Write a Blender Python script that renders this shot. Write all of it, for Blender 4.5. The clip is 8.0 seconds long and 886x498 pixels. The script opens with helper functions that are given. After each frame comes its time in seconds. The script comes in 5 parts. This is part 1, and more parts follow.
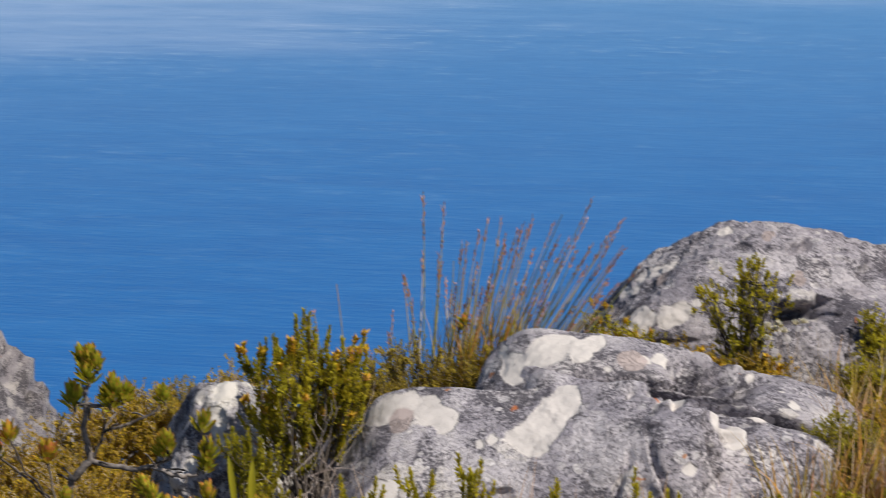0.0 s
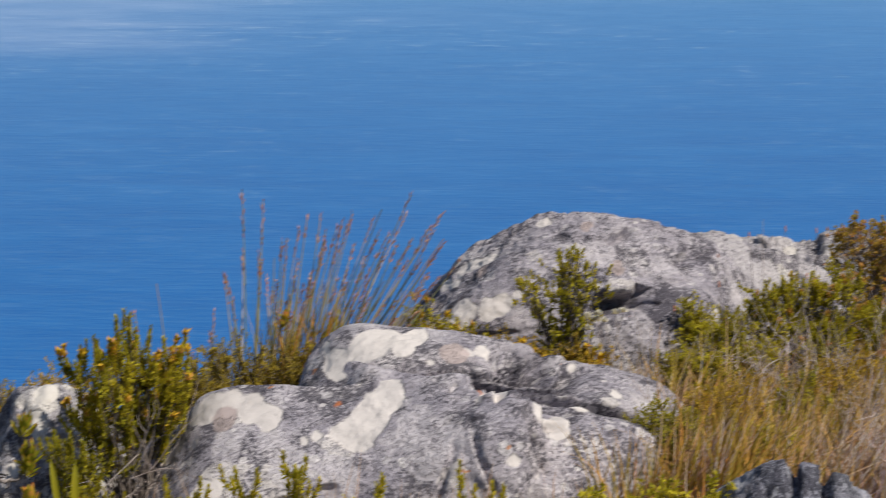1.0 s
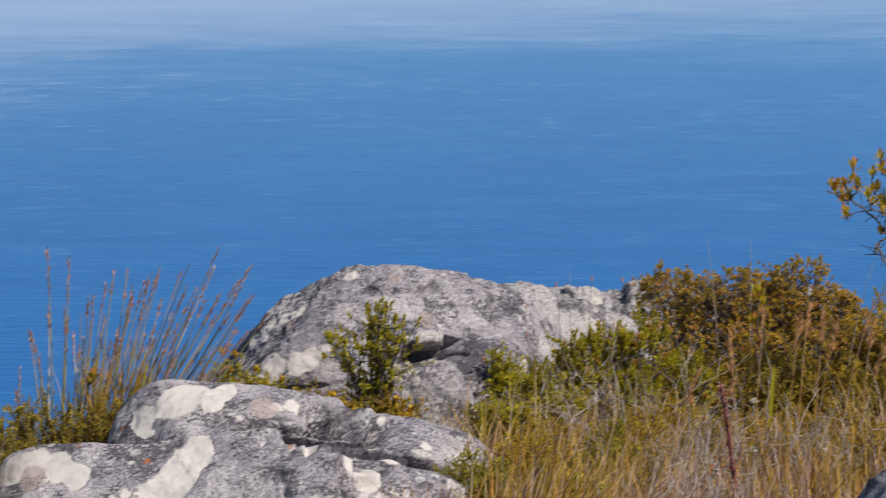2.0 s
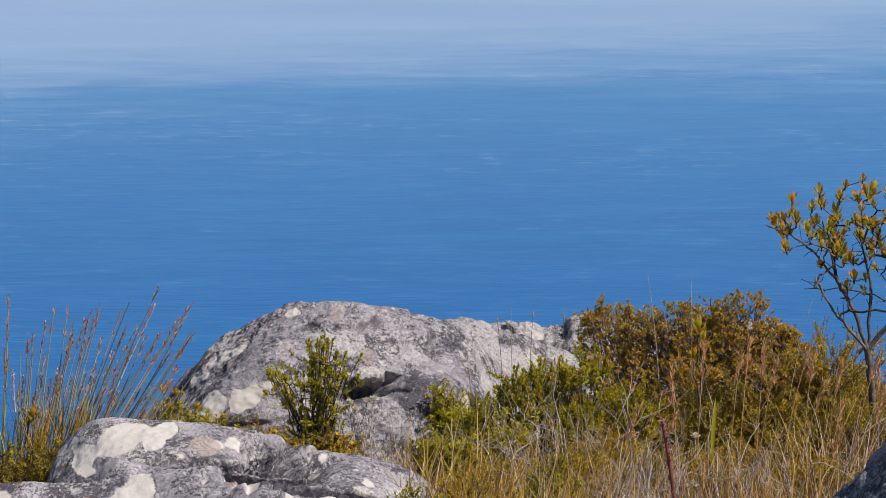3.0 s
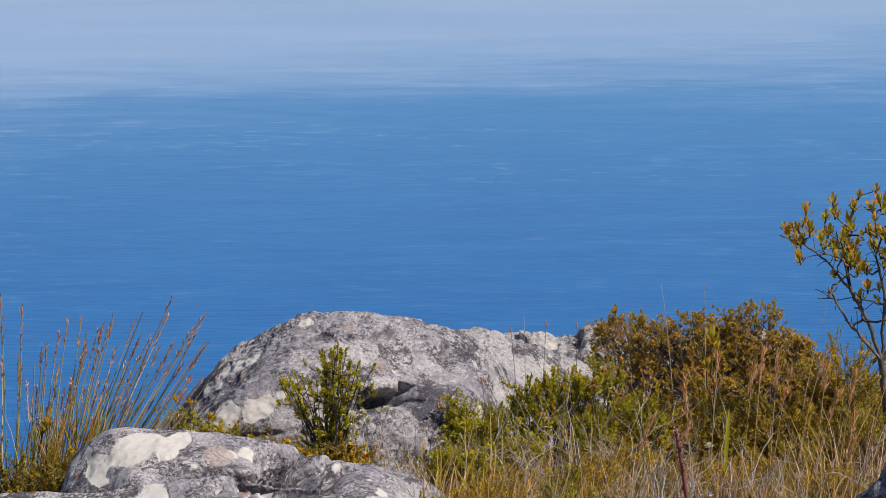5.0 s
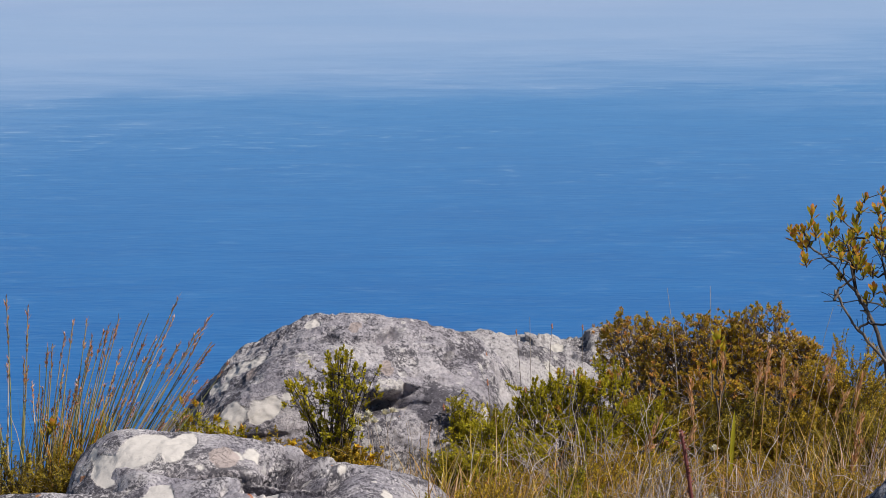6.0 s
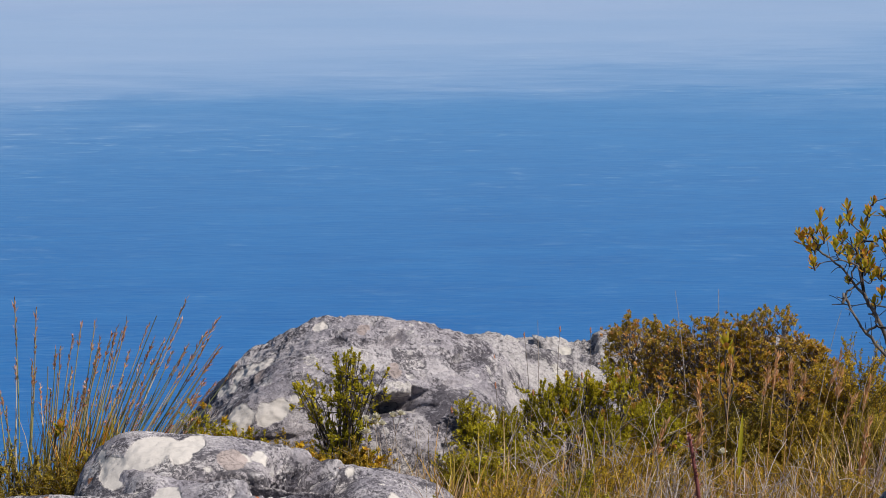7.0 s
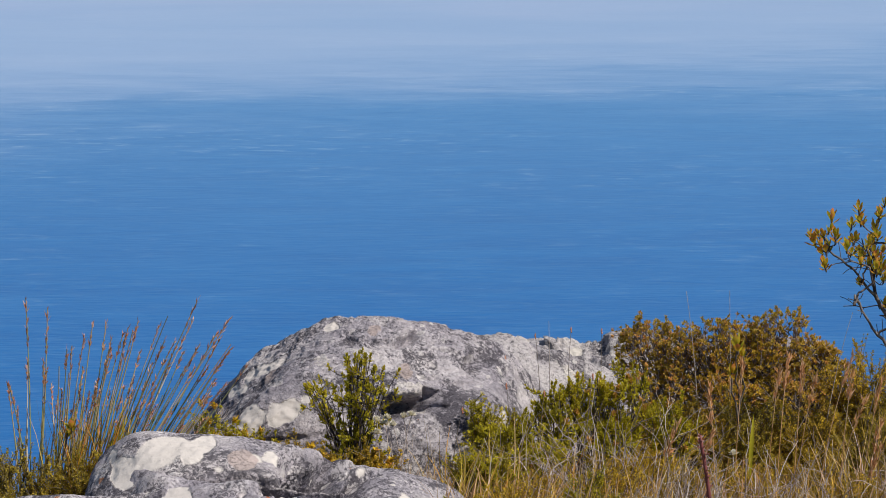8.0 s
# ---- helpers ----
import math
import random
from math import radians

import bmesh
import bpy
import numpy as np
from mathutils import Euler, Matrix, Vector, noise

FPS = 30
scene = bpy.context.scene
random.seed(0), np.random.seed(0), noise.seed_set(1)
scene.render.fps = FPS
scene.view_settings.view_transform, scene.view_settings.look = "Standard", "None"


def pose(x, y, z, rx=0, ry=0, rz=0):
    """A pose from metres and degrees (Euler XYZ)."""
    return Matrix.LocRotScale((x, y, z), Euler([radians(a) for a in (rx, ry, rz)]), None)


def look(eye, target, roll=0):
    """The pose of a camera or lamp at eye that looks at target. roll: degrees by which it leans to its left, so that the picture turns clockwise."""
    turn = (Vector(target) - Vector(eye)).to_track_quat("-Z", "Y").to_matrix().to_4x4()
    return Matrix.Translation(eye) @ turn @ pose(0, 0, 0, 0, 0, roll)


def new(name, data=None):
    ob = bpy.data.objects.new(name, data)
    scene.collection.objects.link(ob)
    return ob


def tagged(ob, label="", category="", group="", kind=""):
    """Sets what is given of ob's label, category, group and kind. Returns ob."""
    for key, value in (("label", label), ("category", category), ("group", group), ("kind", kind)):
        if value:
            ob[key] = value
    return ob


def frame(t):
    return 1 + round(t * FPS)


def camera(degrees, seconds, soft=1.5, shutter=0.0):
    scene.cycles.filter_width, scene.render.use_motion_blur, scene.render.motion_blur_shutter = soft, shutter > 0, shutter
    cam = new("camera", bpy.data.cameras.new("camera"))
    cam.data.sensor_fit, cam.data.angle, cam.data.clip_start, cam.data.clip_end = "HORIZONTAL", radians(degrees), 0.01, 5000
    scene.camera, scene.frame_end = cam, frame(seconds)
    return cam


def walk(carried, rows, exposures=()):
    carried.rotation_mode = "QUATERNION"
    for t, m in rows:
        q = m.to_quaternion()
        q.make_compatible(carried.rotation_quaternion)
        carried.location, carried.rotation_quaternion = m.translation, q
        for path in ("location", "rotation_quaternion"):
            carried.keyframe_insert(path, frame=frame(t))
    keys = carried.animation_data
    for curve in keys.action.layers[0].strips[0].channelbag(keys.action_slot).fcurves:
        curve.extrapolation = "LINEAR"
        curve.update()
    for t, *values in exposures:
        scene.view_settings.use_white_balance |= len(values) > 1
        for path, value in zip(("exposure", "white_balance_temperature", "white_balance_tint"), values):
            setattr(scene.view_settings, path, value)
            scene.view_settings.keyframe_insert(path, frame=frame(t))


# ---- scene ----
# ---------------------------------------------------------------- camera
EYE = (0.0, 0.0, 1.6)
cam = camera(20.0, 8.0, soft=0.85, shutter=0.5)
TURNS = [
    # seconds, yaw, pitch, roll
    (0.0, 9.156, -13.243, 0.100),
    (0.5, 7.116, -13.677, 0.284),
    (1.0, 4.891, -13.365, 0.341),
    (1.5, 2.420, -12.683, 0.208),
    (2.0, 0.461, -12.171, 0.108),
    (2.2, -0.153, -11.986, 0.050),
    (3.3, -0.929, -11.214, 0.113),
    (3.5, -0.889, -11.169, 0.104),
    (4.0, -0.812, -11.136, 0.126),
    (4.5, -0.710, -11.131, 0.191),
    (6.0, -0.470, -11.077, 0.114),
    (6.5, -0.385, -11.040, 0.101),
    (7.0, -0.273, -11.017, 0.066),
    (7.5, -0.126, -11.004, 0.000),
    (8.0, 0.000, -11.000, 0.000),
]
walk(cam, [(t, pose(*EYE, 90 + pitch, roll, yaw)) for t, yaw, pitch, roll in TURNS], [(0.0, 0.0), (8.0, 0.0)])

# ---------------------------------------------------------------- daylight
SUN_TO = Vector((0.58, -0.27, 0.77)).normalized()
world = bpy.data.worlds.new("sky")
scene.world = world
world.use_nodes = True
sky = world.node_tree.nodes.new("ShaderNodeTexSky")
sky.sky_type = "NISHITA"
sky.sun_disc = False
sky.sun_elevation = math.asin(SUN_TO.z)
sky.sun_rotation = math.atan2(SUN_TO.x, SUN_TO.y)
sky.altitude = 900.0
background = world.node_tree.nodes["Background"]
background.inputs["Strength"].default_value = 0.09
world.node_tree.links.new(sky.outputs[0], background.inputs["Color"])

sun = new("sun", bpy.data.lights.new("sun", "SUN"))
sun.data.energy = 5.0
sun.data.angle = radians(0.53)
sun.data.color = (1.0, 0.94, 0.84)
sun.matrix_world = look((0, 0, 60), Vector((0, 0, 60)) - SUN_TO)


# ---------------------------------------------------------------- node helpers
class Nodes:
    def __init__(self, name):
        self.mat = bpy.data.materials.new(name)
        self.mat.use_nodes = True
        self.tree = self.mat.node_tree
        self.bsdf = self.tree.nodes["Principled BSDF"]
        self.out = self.tree.nodes["Material Output"]

    def add(self, kind, settings=None, **values):
        node = self.tree.nodes.new(kind)
        settings = settings or {}
        if "operation" in settings:
            node.operation = settings["operation"]
        if "interpolation_type" in settings:
            node.interpolation_type = settings["interpolation_type"]
        if "attribute_name" in settings:
            node.attribute_name = settings["attribute_name"]
        if "data_type" in settings:
            node.data_type, node.blend_type = settings["data_type"], settings["blend_type"]
        for key, value in values.items():
            self.put(node, key.replace("_", " "), value)
        return node

    def put(self, node, key, value):
        socket = node.inputs[int(key) if key.isdigit() else key]
        if isinstance(value, bpy.types.NodeSocket):
            self.tree.links.new(value, socket)
        else:
            socket.default_value = value

    def coords(self, which="Object"):
        return self.add("ShaderNodeTexCoord").outputs[which]

    def noise(self, at, scale, detail=4.0, rough=0.6, distort=0.0):
        node = self.add("ShaderNodeTexNoise")
        for key, value in (("Vector", at), ("Scale", scale), ("Detail", detail), ("Roughness", rough), ("Distortion", distort)):
            self.put(node, key, value)
        return node.outputs["Fac"]

    def step(self, value, low, high, a=0.0, b=1.0):
        node = self.add("ShaderNodeMapRange", {"interpolation_type": "SMOOTHSTEP"})
        for key, v in (("Value", value), ("From Min", low), ("From Max", high), ("To Min", a), ("To Max", b)):
            self.put(node, key, v)
        return node.outputs["Result"]

    def math(self, op, a, b=0.0, c=0.0):
        node = self.add("ShaderNodeMath", {"operation": op})
        self.put(node, "2", c)
        self.put(node, "0", a)
        self.put(node, "1", b)
        return node.outputs[0]

    def mix(self, fac, a, b, how="MIX"):
        node = self.add("ShaderNodeMix", {"data_type": "RGBA", "blend_type": how})
        self.put(node, "0", fac)
        for k, c in (("6", a), ("7", b)):
            self.put(node, k, c if isinstance(c, bpy.types.NodeSocket) else (*c, 1.0))
        return node.outputs[2]

    def ramp(self, fac, stops):
        node = self.add("ShaderNodeValToRGB")
        els = node.color_ramp.elements
        while len(els) < len(stops):
            els.new(0.5)
        for el, (at, c) in zip(els, stops):
            el.position, el.color = at, (*c, 1.0)
        self.put(node, "Fac", fac)
        return node.outputs["Color"]

    def bump(self, height, strength, distance):
        node = self.add("ShaderNodeBump")
        for key, v in (("Height", height), ("Strength", strength), ("Distance", distance)):
            self.put(node, key, v)
        return node.outputs["Normal"]

    def finish(self, color, rough=0.8, normal=None, spec=0.3):
        self.put(self.bsdf, "Base Color", color if isinstance(color, bpy.types.NodeSocket) else (*color, 1.0))
        self.put(self.bsdf, "Roughness", rough)
        self.put(self.bsdf, "Specular IOR Level", spec)
        if normal is not None:
            self.put(self.bsdf, "Normal", normal)
        return self.mat


def rock_material(name, patches=(), pale=0.5, tint=(1.0, 1.0, 1.0), shift=0.0, pinks=(), oranges=(), greys=()):
    """Weathered sandstone under crustose lichen: grey rind, charcoal mottling, round pale crusts, rare orange spots.
    patches: (x, y, z, radius) of the large cream crusts, pinks: of the bare pinkish stone, greys: of thin pale grey crusts."""
    n = Nodes(name)
    p0 = n.coords()
    p = n.add("ShaderNodeVectorMath", {"operation": "ADD"}, **{"0": p0, "1": (shift, shift * 0.7, shift * 1.3)}).outputs[0]

    def shaken(at, scale, amount):
        wob = n.add("ShaderNodeTexNoise")
        for key, v in (("Vector", at), ("Scale", scale), ("Detail", 4.0), ("Roughness", 0.62)):
            n.put(wob, key, v)
        off = n.add("ShaderNodeVectorMath", {"operation": "SUBTRACT"}, **{"0": wob.outputs["Color"], "1": (0.5, 0.5, 0.5)}).outputs[0]
        off = n.add("ShaderNodeVectorMath", {"operation": "SCALE"}, **{"0": off, "Scale": amount}).outputs[0]
        return n.add("ShaderNodeVectorMath", {"operation": "ADD"}, **{"0": at, "1": off}).outputs[0]

    def rosettes(scale, share, small, large, wobble):
        """Round crusts of many sizes: a mask, and a tone for each."""
        cells = n.add("ShaderNodeTexVoronoi", None, Vector=shaken(p, scale * 1.8, wobble / scale), Scale=scale)
        each = n.add("ShaderNodeSeparateXYZ", None, Vector=cells.outputs["Color"])
        radius = n.math("MULTIPLY", n.step(each.outputs["X"], 1.0 - share, 1.0), large - small)
        radius = n.math("ADD", radius, small)
        inside = n.step(n.math("SUBTRACT", radius, cells.outputs["Distance"]), -0.015, 0.02)
        return n.math("MULTIPLY", inside, n.math("GREATER_THAN", each.outputs["X"], 1.0 - share)), each.outputs["Y"]

    broad = n.noise(p, 4.5, 5, 0.62, 0.3)
    col = n.ramp(broad, [(0.34, (0.215, 0.205, 0.235)), (0.5, (0.335, 0.32, 0.345)), (0.66, (0.46, 0.44, 0.445))])
    warm = n.step(n.noise(p, 2.3, 3, 0.5), 0.5, 0.75)
    col = n.mix(n.math("MULTIPLY", warm, 0.22), col, (0.45, 0.38, 0.345))
    # thin grey crusts in rounds of a hand's width
    mask, tone = rosettes(9.0, 0.5, 0.2, 0.55, 0.55)
    col = n.mix(n.math("MULTIPLY", mask, 0.62), col, n.ramp(tone, [(0.1, (0.23, 0.22, 0.25)), (0.5, (0.40, 0.385, 0.395)), (0.9, (0.54, 0.52, 0.515))]))
    # charcoal lichen, clumped and grainy
    clump = n.noise(p, 8.0, 4, 0.62, 0.4)
    grain = n.noise(p, 85.0, 6, 0.8)
    dark = n.step(n.math("ADD", n.math("MULTIPLY", clump, 0.6), n.math("MULTIPLY", grain, 0.7)), 0.635, 0.70)
    col = n.mix(n.math("MULTIPLY", dark, 0.85), col, (0.055, 0.052, 0.064))
    mask, tone = rosettes(30.0, 0.24, 0.2, 0.52, 0.4)
    col = n.mix(n.math("MULTIPLY", mask, n.step(clump, 0.42, 0.6, 0.15, 0.8)), col, (0.075, 0.07, 0.084))
    # pale crust: small rounds, flecks and larger islands
    flmask = n.step(n.noise(p, 3.4, 3, 0.5), 0.36, 0.56)
    mask, tone = rosettes(26.0, 0.26, 0.2, 0.5, 0.45)
    col = n.mix(n.math("MULTIPLY", n.math("MULTIPLY", mask, flmask), 0.8), col, n.ramp(tone, [(0.2, (0.43, 0.415, 0.42)), (0.9, (0.58, 0.56, 0.545))]))
    fleck = n.step(n.noise(p, 60.0, 6, 0.76, 0.3), 0.555, 0.615)
    col = n.mix(n.math("MULTIPLY", n.math("MULTIPLY", fleck, flmask), 0.5), col, (0.58, 0.56, 0.565))
    isle, tone = rosettes(6.5, 0.16 + 0.22 * pale, 0.2, 0.52, 0.8)
    col = n.mix(n.math("MULTIPLY", isle, n.step(n.noise(p, 38.0, 5, 0.7), 0.60, 0.50, 0.2, 0.88)), col, (0.54, 0.515, 0.49))
    # orange lichen spots
    spot = n.step(n.noise(p, 17.0, 2, 0.5), 0.74, 0.76)
    col = n.mix(n.math("MULTIPLY", spot, 0.8), col, (0.42, 0.18, 0.07))
    # the large crusts, which run on over the curve of the stone
    q = n.add("ShaderNodeVectorMath", {"operation": "MULTIPLY"}, **{"0": shaken(shaken(p0, 12.0, 0.045), 45.0, 0.010), "1": (1.0, 0.5, 1.0)}).outputs[0]
    height = n.math("MULTIPLY", isle, 0.25)
    crust = None
    for spots, tone in ((greys, (0.45, 0.43, 0.445)), (patches, (0.475, 0.452, 0.425)), (pinks, (0.35, 0.30, 0.285)), (oranges, (0.34, 0.12, 0.05))):
        mask = None
        for x, y, z, r in spots:
            d = n.add("ShaderNodeVectorMath", {"operation": "DISTANCE"}, **{"0": q, "1": (x, y * 0.5, z)}).outputs["Value"]
            m = n.math("SUBTRACT", r, d)
            mask = m if mask is None else n.math("SMOOTH_MAX", mask, m, 0.03)
        if mask is not None:
            mask = n.step(mask, -0.003, 0.004)
            speck = n.step(n.noise(p, 55.0, 5, 0.7), 0.62, 0.68, 0.0, 0.4)
            if spots is greys:
                mask = n.math("MULTIPLY", mask, n.step(n.noise(p, 44.0, 5, 0.72), 0.60, 0.5, 0.15, 0.85))
            full = n.mix(speck, tone, tuple(c * 0.6 for c in tone))
            full = n.mix(n.step(n.noise(p, 13.0, 5, 0.65), 0.48, 0.68, 0.0, 0.35), full, tuple(c * 0.76 for c in tone))
            col = n.mix(mask, col, full)
            if spots is patches:
                height = n.math("MAXIMUM", height, n.math("MULTIPLY", mask, 0.25))
                crust = mask
    col = n.mix(1.0, col, tint, "MULTIPLY")
    pits = n.step(n.noise(p, 120.0, 4, 0.7), 0.36, 0.5, -0.3, 0.0)
    relief = n.math("ADD", n.math("MULTIPLY", n.noise(p, 75.0, 6, 0.72), 0.5), n.math("MULTIPLY", n.noise(p, 18.0, 5, 0.68), 0.8))
    relief = n.math("ADD", relief, pits)
    if crust is not None:
        relief = n.math("MULTIPLY", relief, n.math("SUBTRACT", 1.0, n.math("MULTIPLY", crust, 0.88)))
    relief = n.math("ADD", relief, n.math("MULTIPLY", height, 0.6))
    return n.finish(col, 0.92, n.bump(relief, 1.0, 0.010), 0.15)


def leaf_material(name, stops, tip=None, tip_from=0.55, glow=0.35, rough=0.5, tip_amount=0.8, single=False):
    """Leaves: a tone for each leaf, a tip tint by the attribute along, light through the blade."""
    n = Nodes(name)
    each = n.add("ShaderNodeNewGeometry").outputs["Random Per Island"]
    whole = n.add("ShaderNodeObjectInfo").outputs["Random"]
    if single:
        each = whole
    patch = n.noise(n.coords(), 5.0, 2, 0.5)
    key = n.math("ADD", n.math("MULTIPLY", each, 0.55), n.math("MULTIPLY", n.step(patch, 0.25, 0.75), 0.35))
    key = n.math("ADD", key, n.math("MULTIPLY", whole, 0.1))
    col = n.ramp(key, stops)
    if tip:
        along = n.add("ShaderNodeAttribute", {"attribute_name": "along"}).outputs["Fac"]
        amount = n.math("MULTIPLY", n.step(along, tip_from, 1.0), n.step(each, 0.15, 0.8, 0.3, 1.0))
        col = n.mix(n.math("MULTIPLY", amount, tip_amount), col, tip)
    n.finish(col, rough + 0.1, None, 0.15)
    thin = n.add("ShaderNodeBsdfTranslucent")
    n.put(thin, "Color", n.mix(0.4, col, (0.70, 0.52, 0.05), "MIX"))
    both = n.add("ShaderNodeMixShader")
    n.put(both, "0", glow)
    n.put(both, "1", n.bsdf.outputs[0])
    n.put(both, "2", thin.outputs[0])
    n.put(n.out, "Surface", both.outputs[0])
    return n.mat


def bark_material(name, a, b, scale=40.0):
    n = Nodes(name)
    p = n.coords()
    each = n.add("ShaderNodeNewGeometry").outputs["Random Per Island"]
    k = n.math("ADD", n.math("MULTIPLY", n.noise(p, scale, 4, 0.65), 0.7), n.math("MULTIPLY", each, 0.3))
    col = n.ramp(k, [(0.35, a), (0.68, b)])
    return n.finish(col, 0.85, n.bump(n.noise(p, scale * 3, 3, 0.6), 0.6, 0.003), 0.2)


# ---------------------------------------------------------------- mesh helpers
class Shape:
    """Collects vertices, faces and the attribute along, and becomes one mesh."""

    def __init__(self):
        self.v, self.f, self.a, self.count = [], [], [], 0

    def add(self, verts, faces, along=None):
        verts = np.asarray(verts, float).reshape(-1, 3)
        self.v.append(verts)
        self.f.append((np.asarray(faces, int), self.count))
        self.a.append(np.zeros(len(verts)) if along is None else np.asarray(along, float))
        self.count += len(verts)

    def scatter(self, template, places, frames):
        """template: (verts, faces, along); places (n, 3); frames (n, 3, 3), columns are the axes with their scale."""
        tv, tf, ta = template
        n, k = len(places), len(tv)
        verts = np.einsum("nij,kj->nki", frames, tv) + places[:, None, :]
        faces = (tf[None] + (np.arange(n) * k)[:, None, None]).reshape(-1, tf.shape[1])
        self.add(verts.reshape(-1, 3), faces, np.tile(ta, n))

    def tube(self, path, radii, sides=4):
        path, radii = np.asarray(path, float), np.asarray(radii, float)
        way = np.gradient(path, axis=0)
        way /= np.linalg.norm(way, axis=1)[:, None] + 1e-9
        side = np.cross(way, (0.31, 0.87, 0.38))
        side /= np.linalg.norm(side, axis=1)[:, None] + 1e-9
        other = np.cross(way, side)
        ang = np.linspace(0, 2 * np.pi, sides, endpoint=False)
        ring = np.cos(ang)[None, :, None] * side[:, None] + np.sin(ang)[None, :, None] * other[:, None]
        verts = path[:, None] + ring * radii[:, None, None]
        m = len(path)
        i, j = np.meshgrid(np.arange(m - 1), np.arange(sides), indexing="ij")
        k = (j + 1) % sides
        faces = np.stack([i * sides + j, i * sides + k, (i + 1) * sides + k, (i + 1) * sides + j], -1).reshape(-1, 4)
        self.add(verts.reshape(-1, 3), faces, np.repeat(np.linspace(0, 1, m), sides))

    def mesh(self, name, smooth=True):
        verts = np.concatenate(self.v)
        faces = []
        for f, start in self.f:
            faces.extend((f + start).tolist())
        data = bpy.data.meshes.new(name)
        data.from_pydata(verts.tolist(), [], faces)
        layer = data.attributes.new("along", "FLOAT", "POINT")
        layer.data.foreach_set("value", np.concatenate(self.a).astype(np.float32))
        if smooth:
            data.polygons.foreach_set("use_smooth", np.ones(len(faces), bool))
        data.update()
        return data


def part(name, data, material, parent=None, label=""):
    """One mesh object under a thing or a part."""
    ob = new(name, data)
    if material is not None and not data.materials:
        data.materials.append(material)
    if parent is not None:
        ob.parent = parent
    return tagged(ob, label)


def thing(name, at, label, category, group="", kind=""):
    ob = new(name)
    ob.empty_display_size = 0.1
    ob.location = at
    return tagged(ob, label, category, group, kind)


def unit(v):
    v = np.asarray(v, float)
    return v / (np.linalg.norm(v, axis=-1, keepdims=True) + 1e-9)


def leaf_frames(ways, axis, length, width):
    """Frames of leaves along ways, their faces turned to the axis they sit on."""
    ways = unit(ways)
    x = unit(np.cross(ways, axis))
    y = np.cross(ways, x)
    width = np.broadcast_to(width, len(ways))[:, None]
    return np.stack([x * width, y * width, ways * np.broadcast_to(length, len(ways))[:, None]], -1)


# leaf templates, one long and one wide: x across, y the hollow side, z along
NEEDLE = (np.array([(0, 0, 0), (0.5, -0.16, 0.45), (0, 0, 1), (-0.5, -0.16, 0.45)]),
          np.array([(0, 1, 2), (0, 2, 3)]), np.array([0, 0.45, 1, 0.45]))
BROAD = (np.array([(-0.10, 0, 0), (0.10, 0, 0), (-0.40, -0.10, 0.42), (0, 0.10, 0.40), (0.40, -0.10, 0.42),
                   (-0.46, -0.16, 0.72), (0, 0.02, 0.72), (0.46, -0.16, 0.72), (0, -0.16, 1.0)]),
         np.array([(0, 3, 2), (0, 1, 3), (1, 4, 3), (2, 3, 6), (2, 6, 5), (3, 4, 7), (3, 7, 6), (5, 6, 8), (6, 7, 8)]),
         np.array([0, 0, 0.42, 0.4, 0.42, 0.72, 0.72, 0.72, 1.0]))


def ground_z(x, y):
    """The shelf at the top of the cliff: a gentle fall away from the viewer, then the drop to the sea."""
    x, y = np.asarray(x, float), np.asarray(y, float)
    edge = 7.45 + 2.3 * np.clip(x + 1.1, 0, 0.75)
    z = -0.1 * np.clip(y, -60, 9.5) + 0.05 - 0.3 * np.clip(-x - 1.2, 0, 4)
    z = z - 0.16 * np.clip(y - edge, 0, 6) ** 2 - 4.5 * np.clip(y - edge - 6, 0, 400)
    z = z + 0.05 * np.sin(x * 1.7 + 0.6 * y) * np.cos(y * 1.3 - x * 0.4) + 0.02 * np.sin(5.1 * x) * np.sin(4.3 * y + 1)
    return np.maximum(z, -204.0)


# ---------------------------------------------------------------- materials
def soil_material():
    n = Nodes("soil")
    p = n.coords()
    col = n.ramp(n.noise(p, 9.0, 6, 0.7), [(0.3, (0.05, 0.038, 0.026)), (0.55, (0.12, 0.095, 0.07)), (0.75, (0.24, 0.21, 0.18))])
    return n.finish(col, 0.95, n.bump(n.noise(p, 60.0, 5, 0.7), 0.8, 0.02), 0.1)


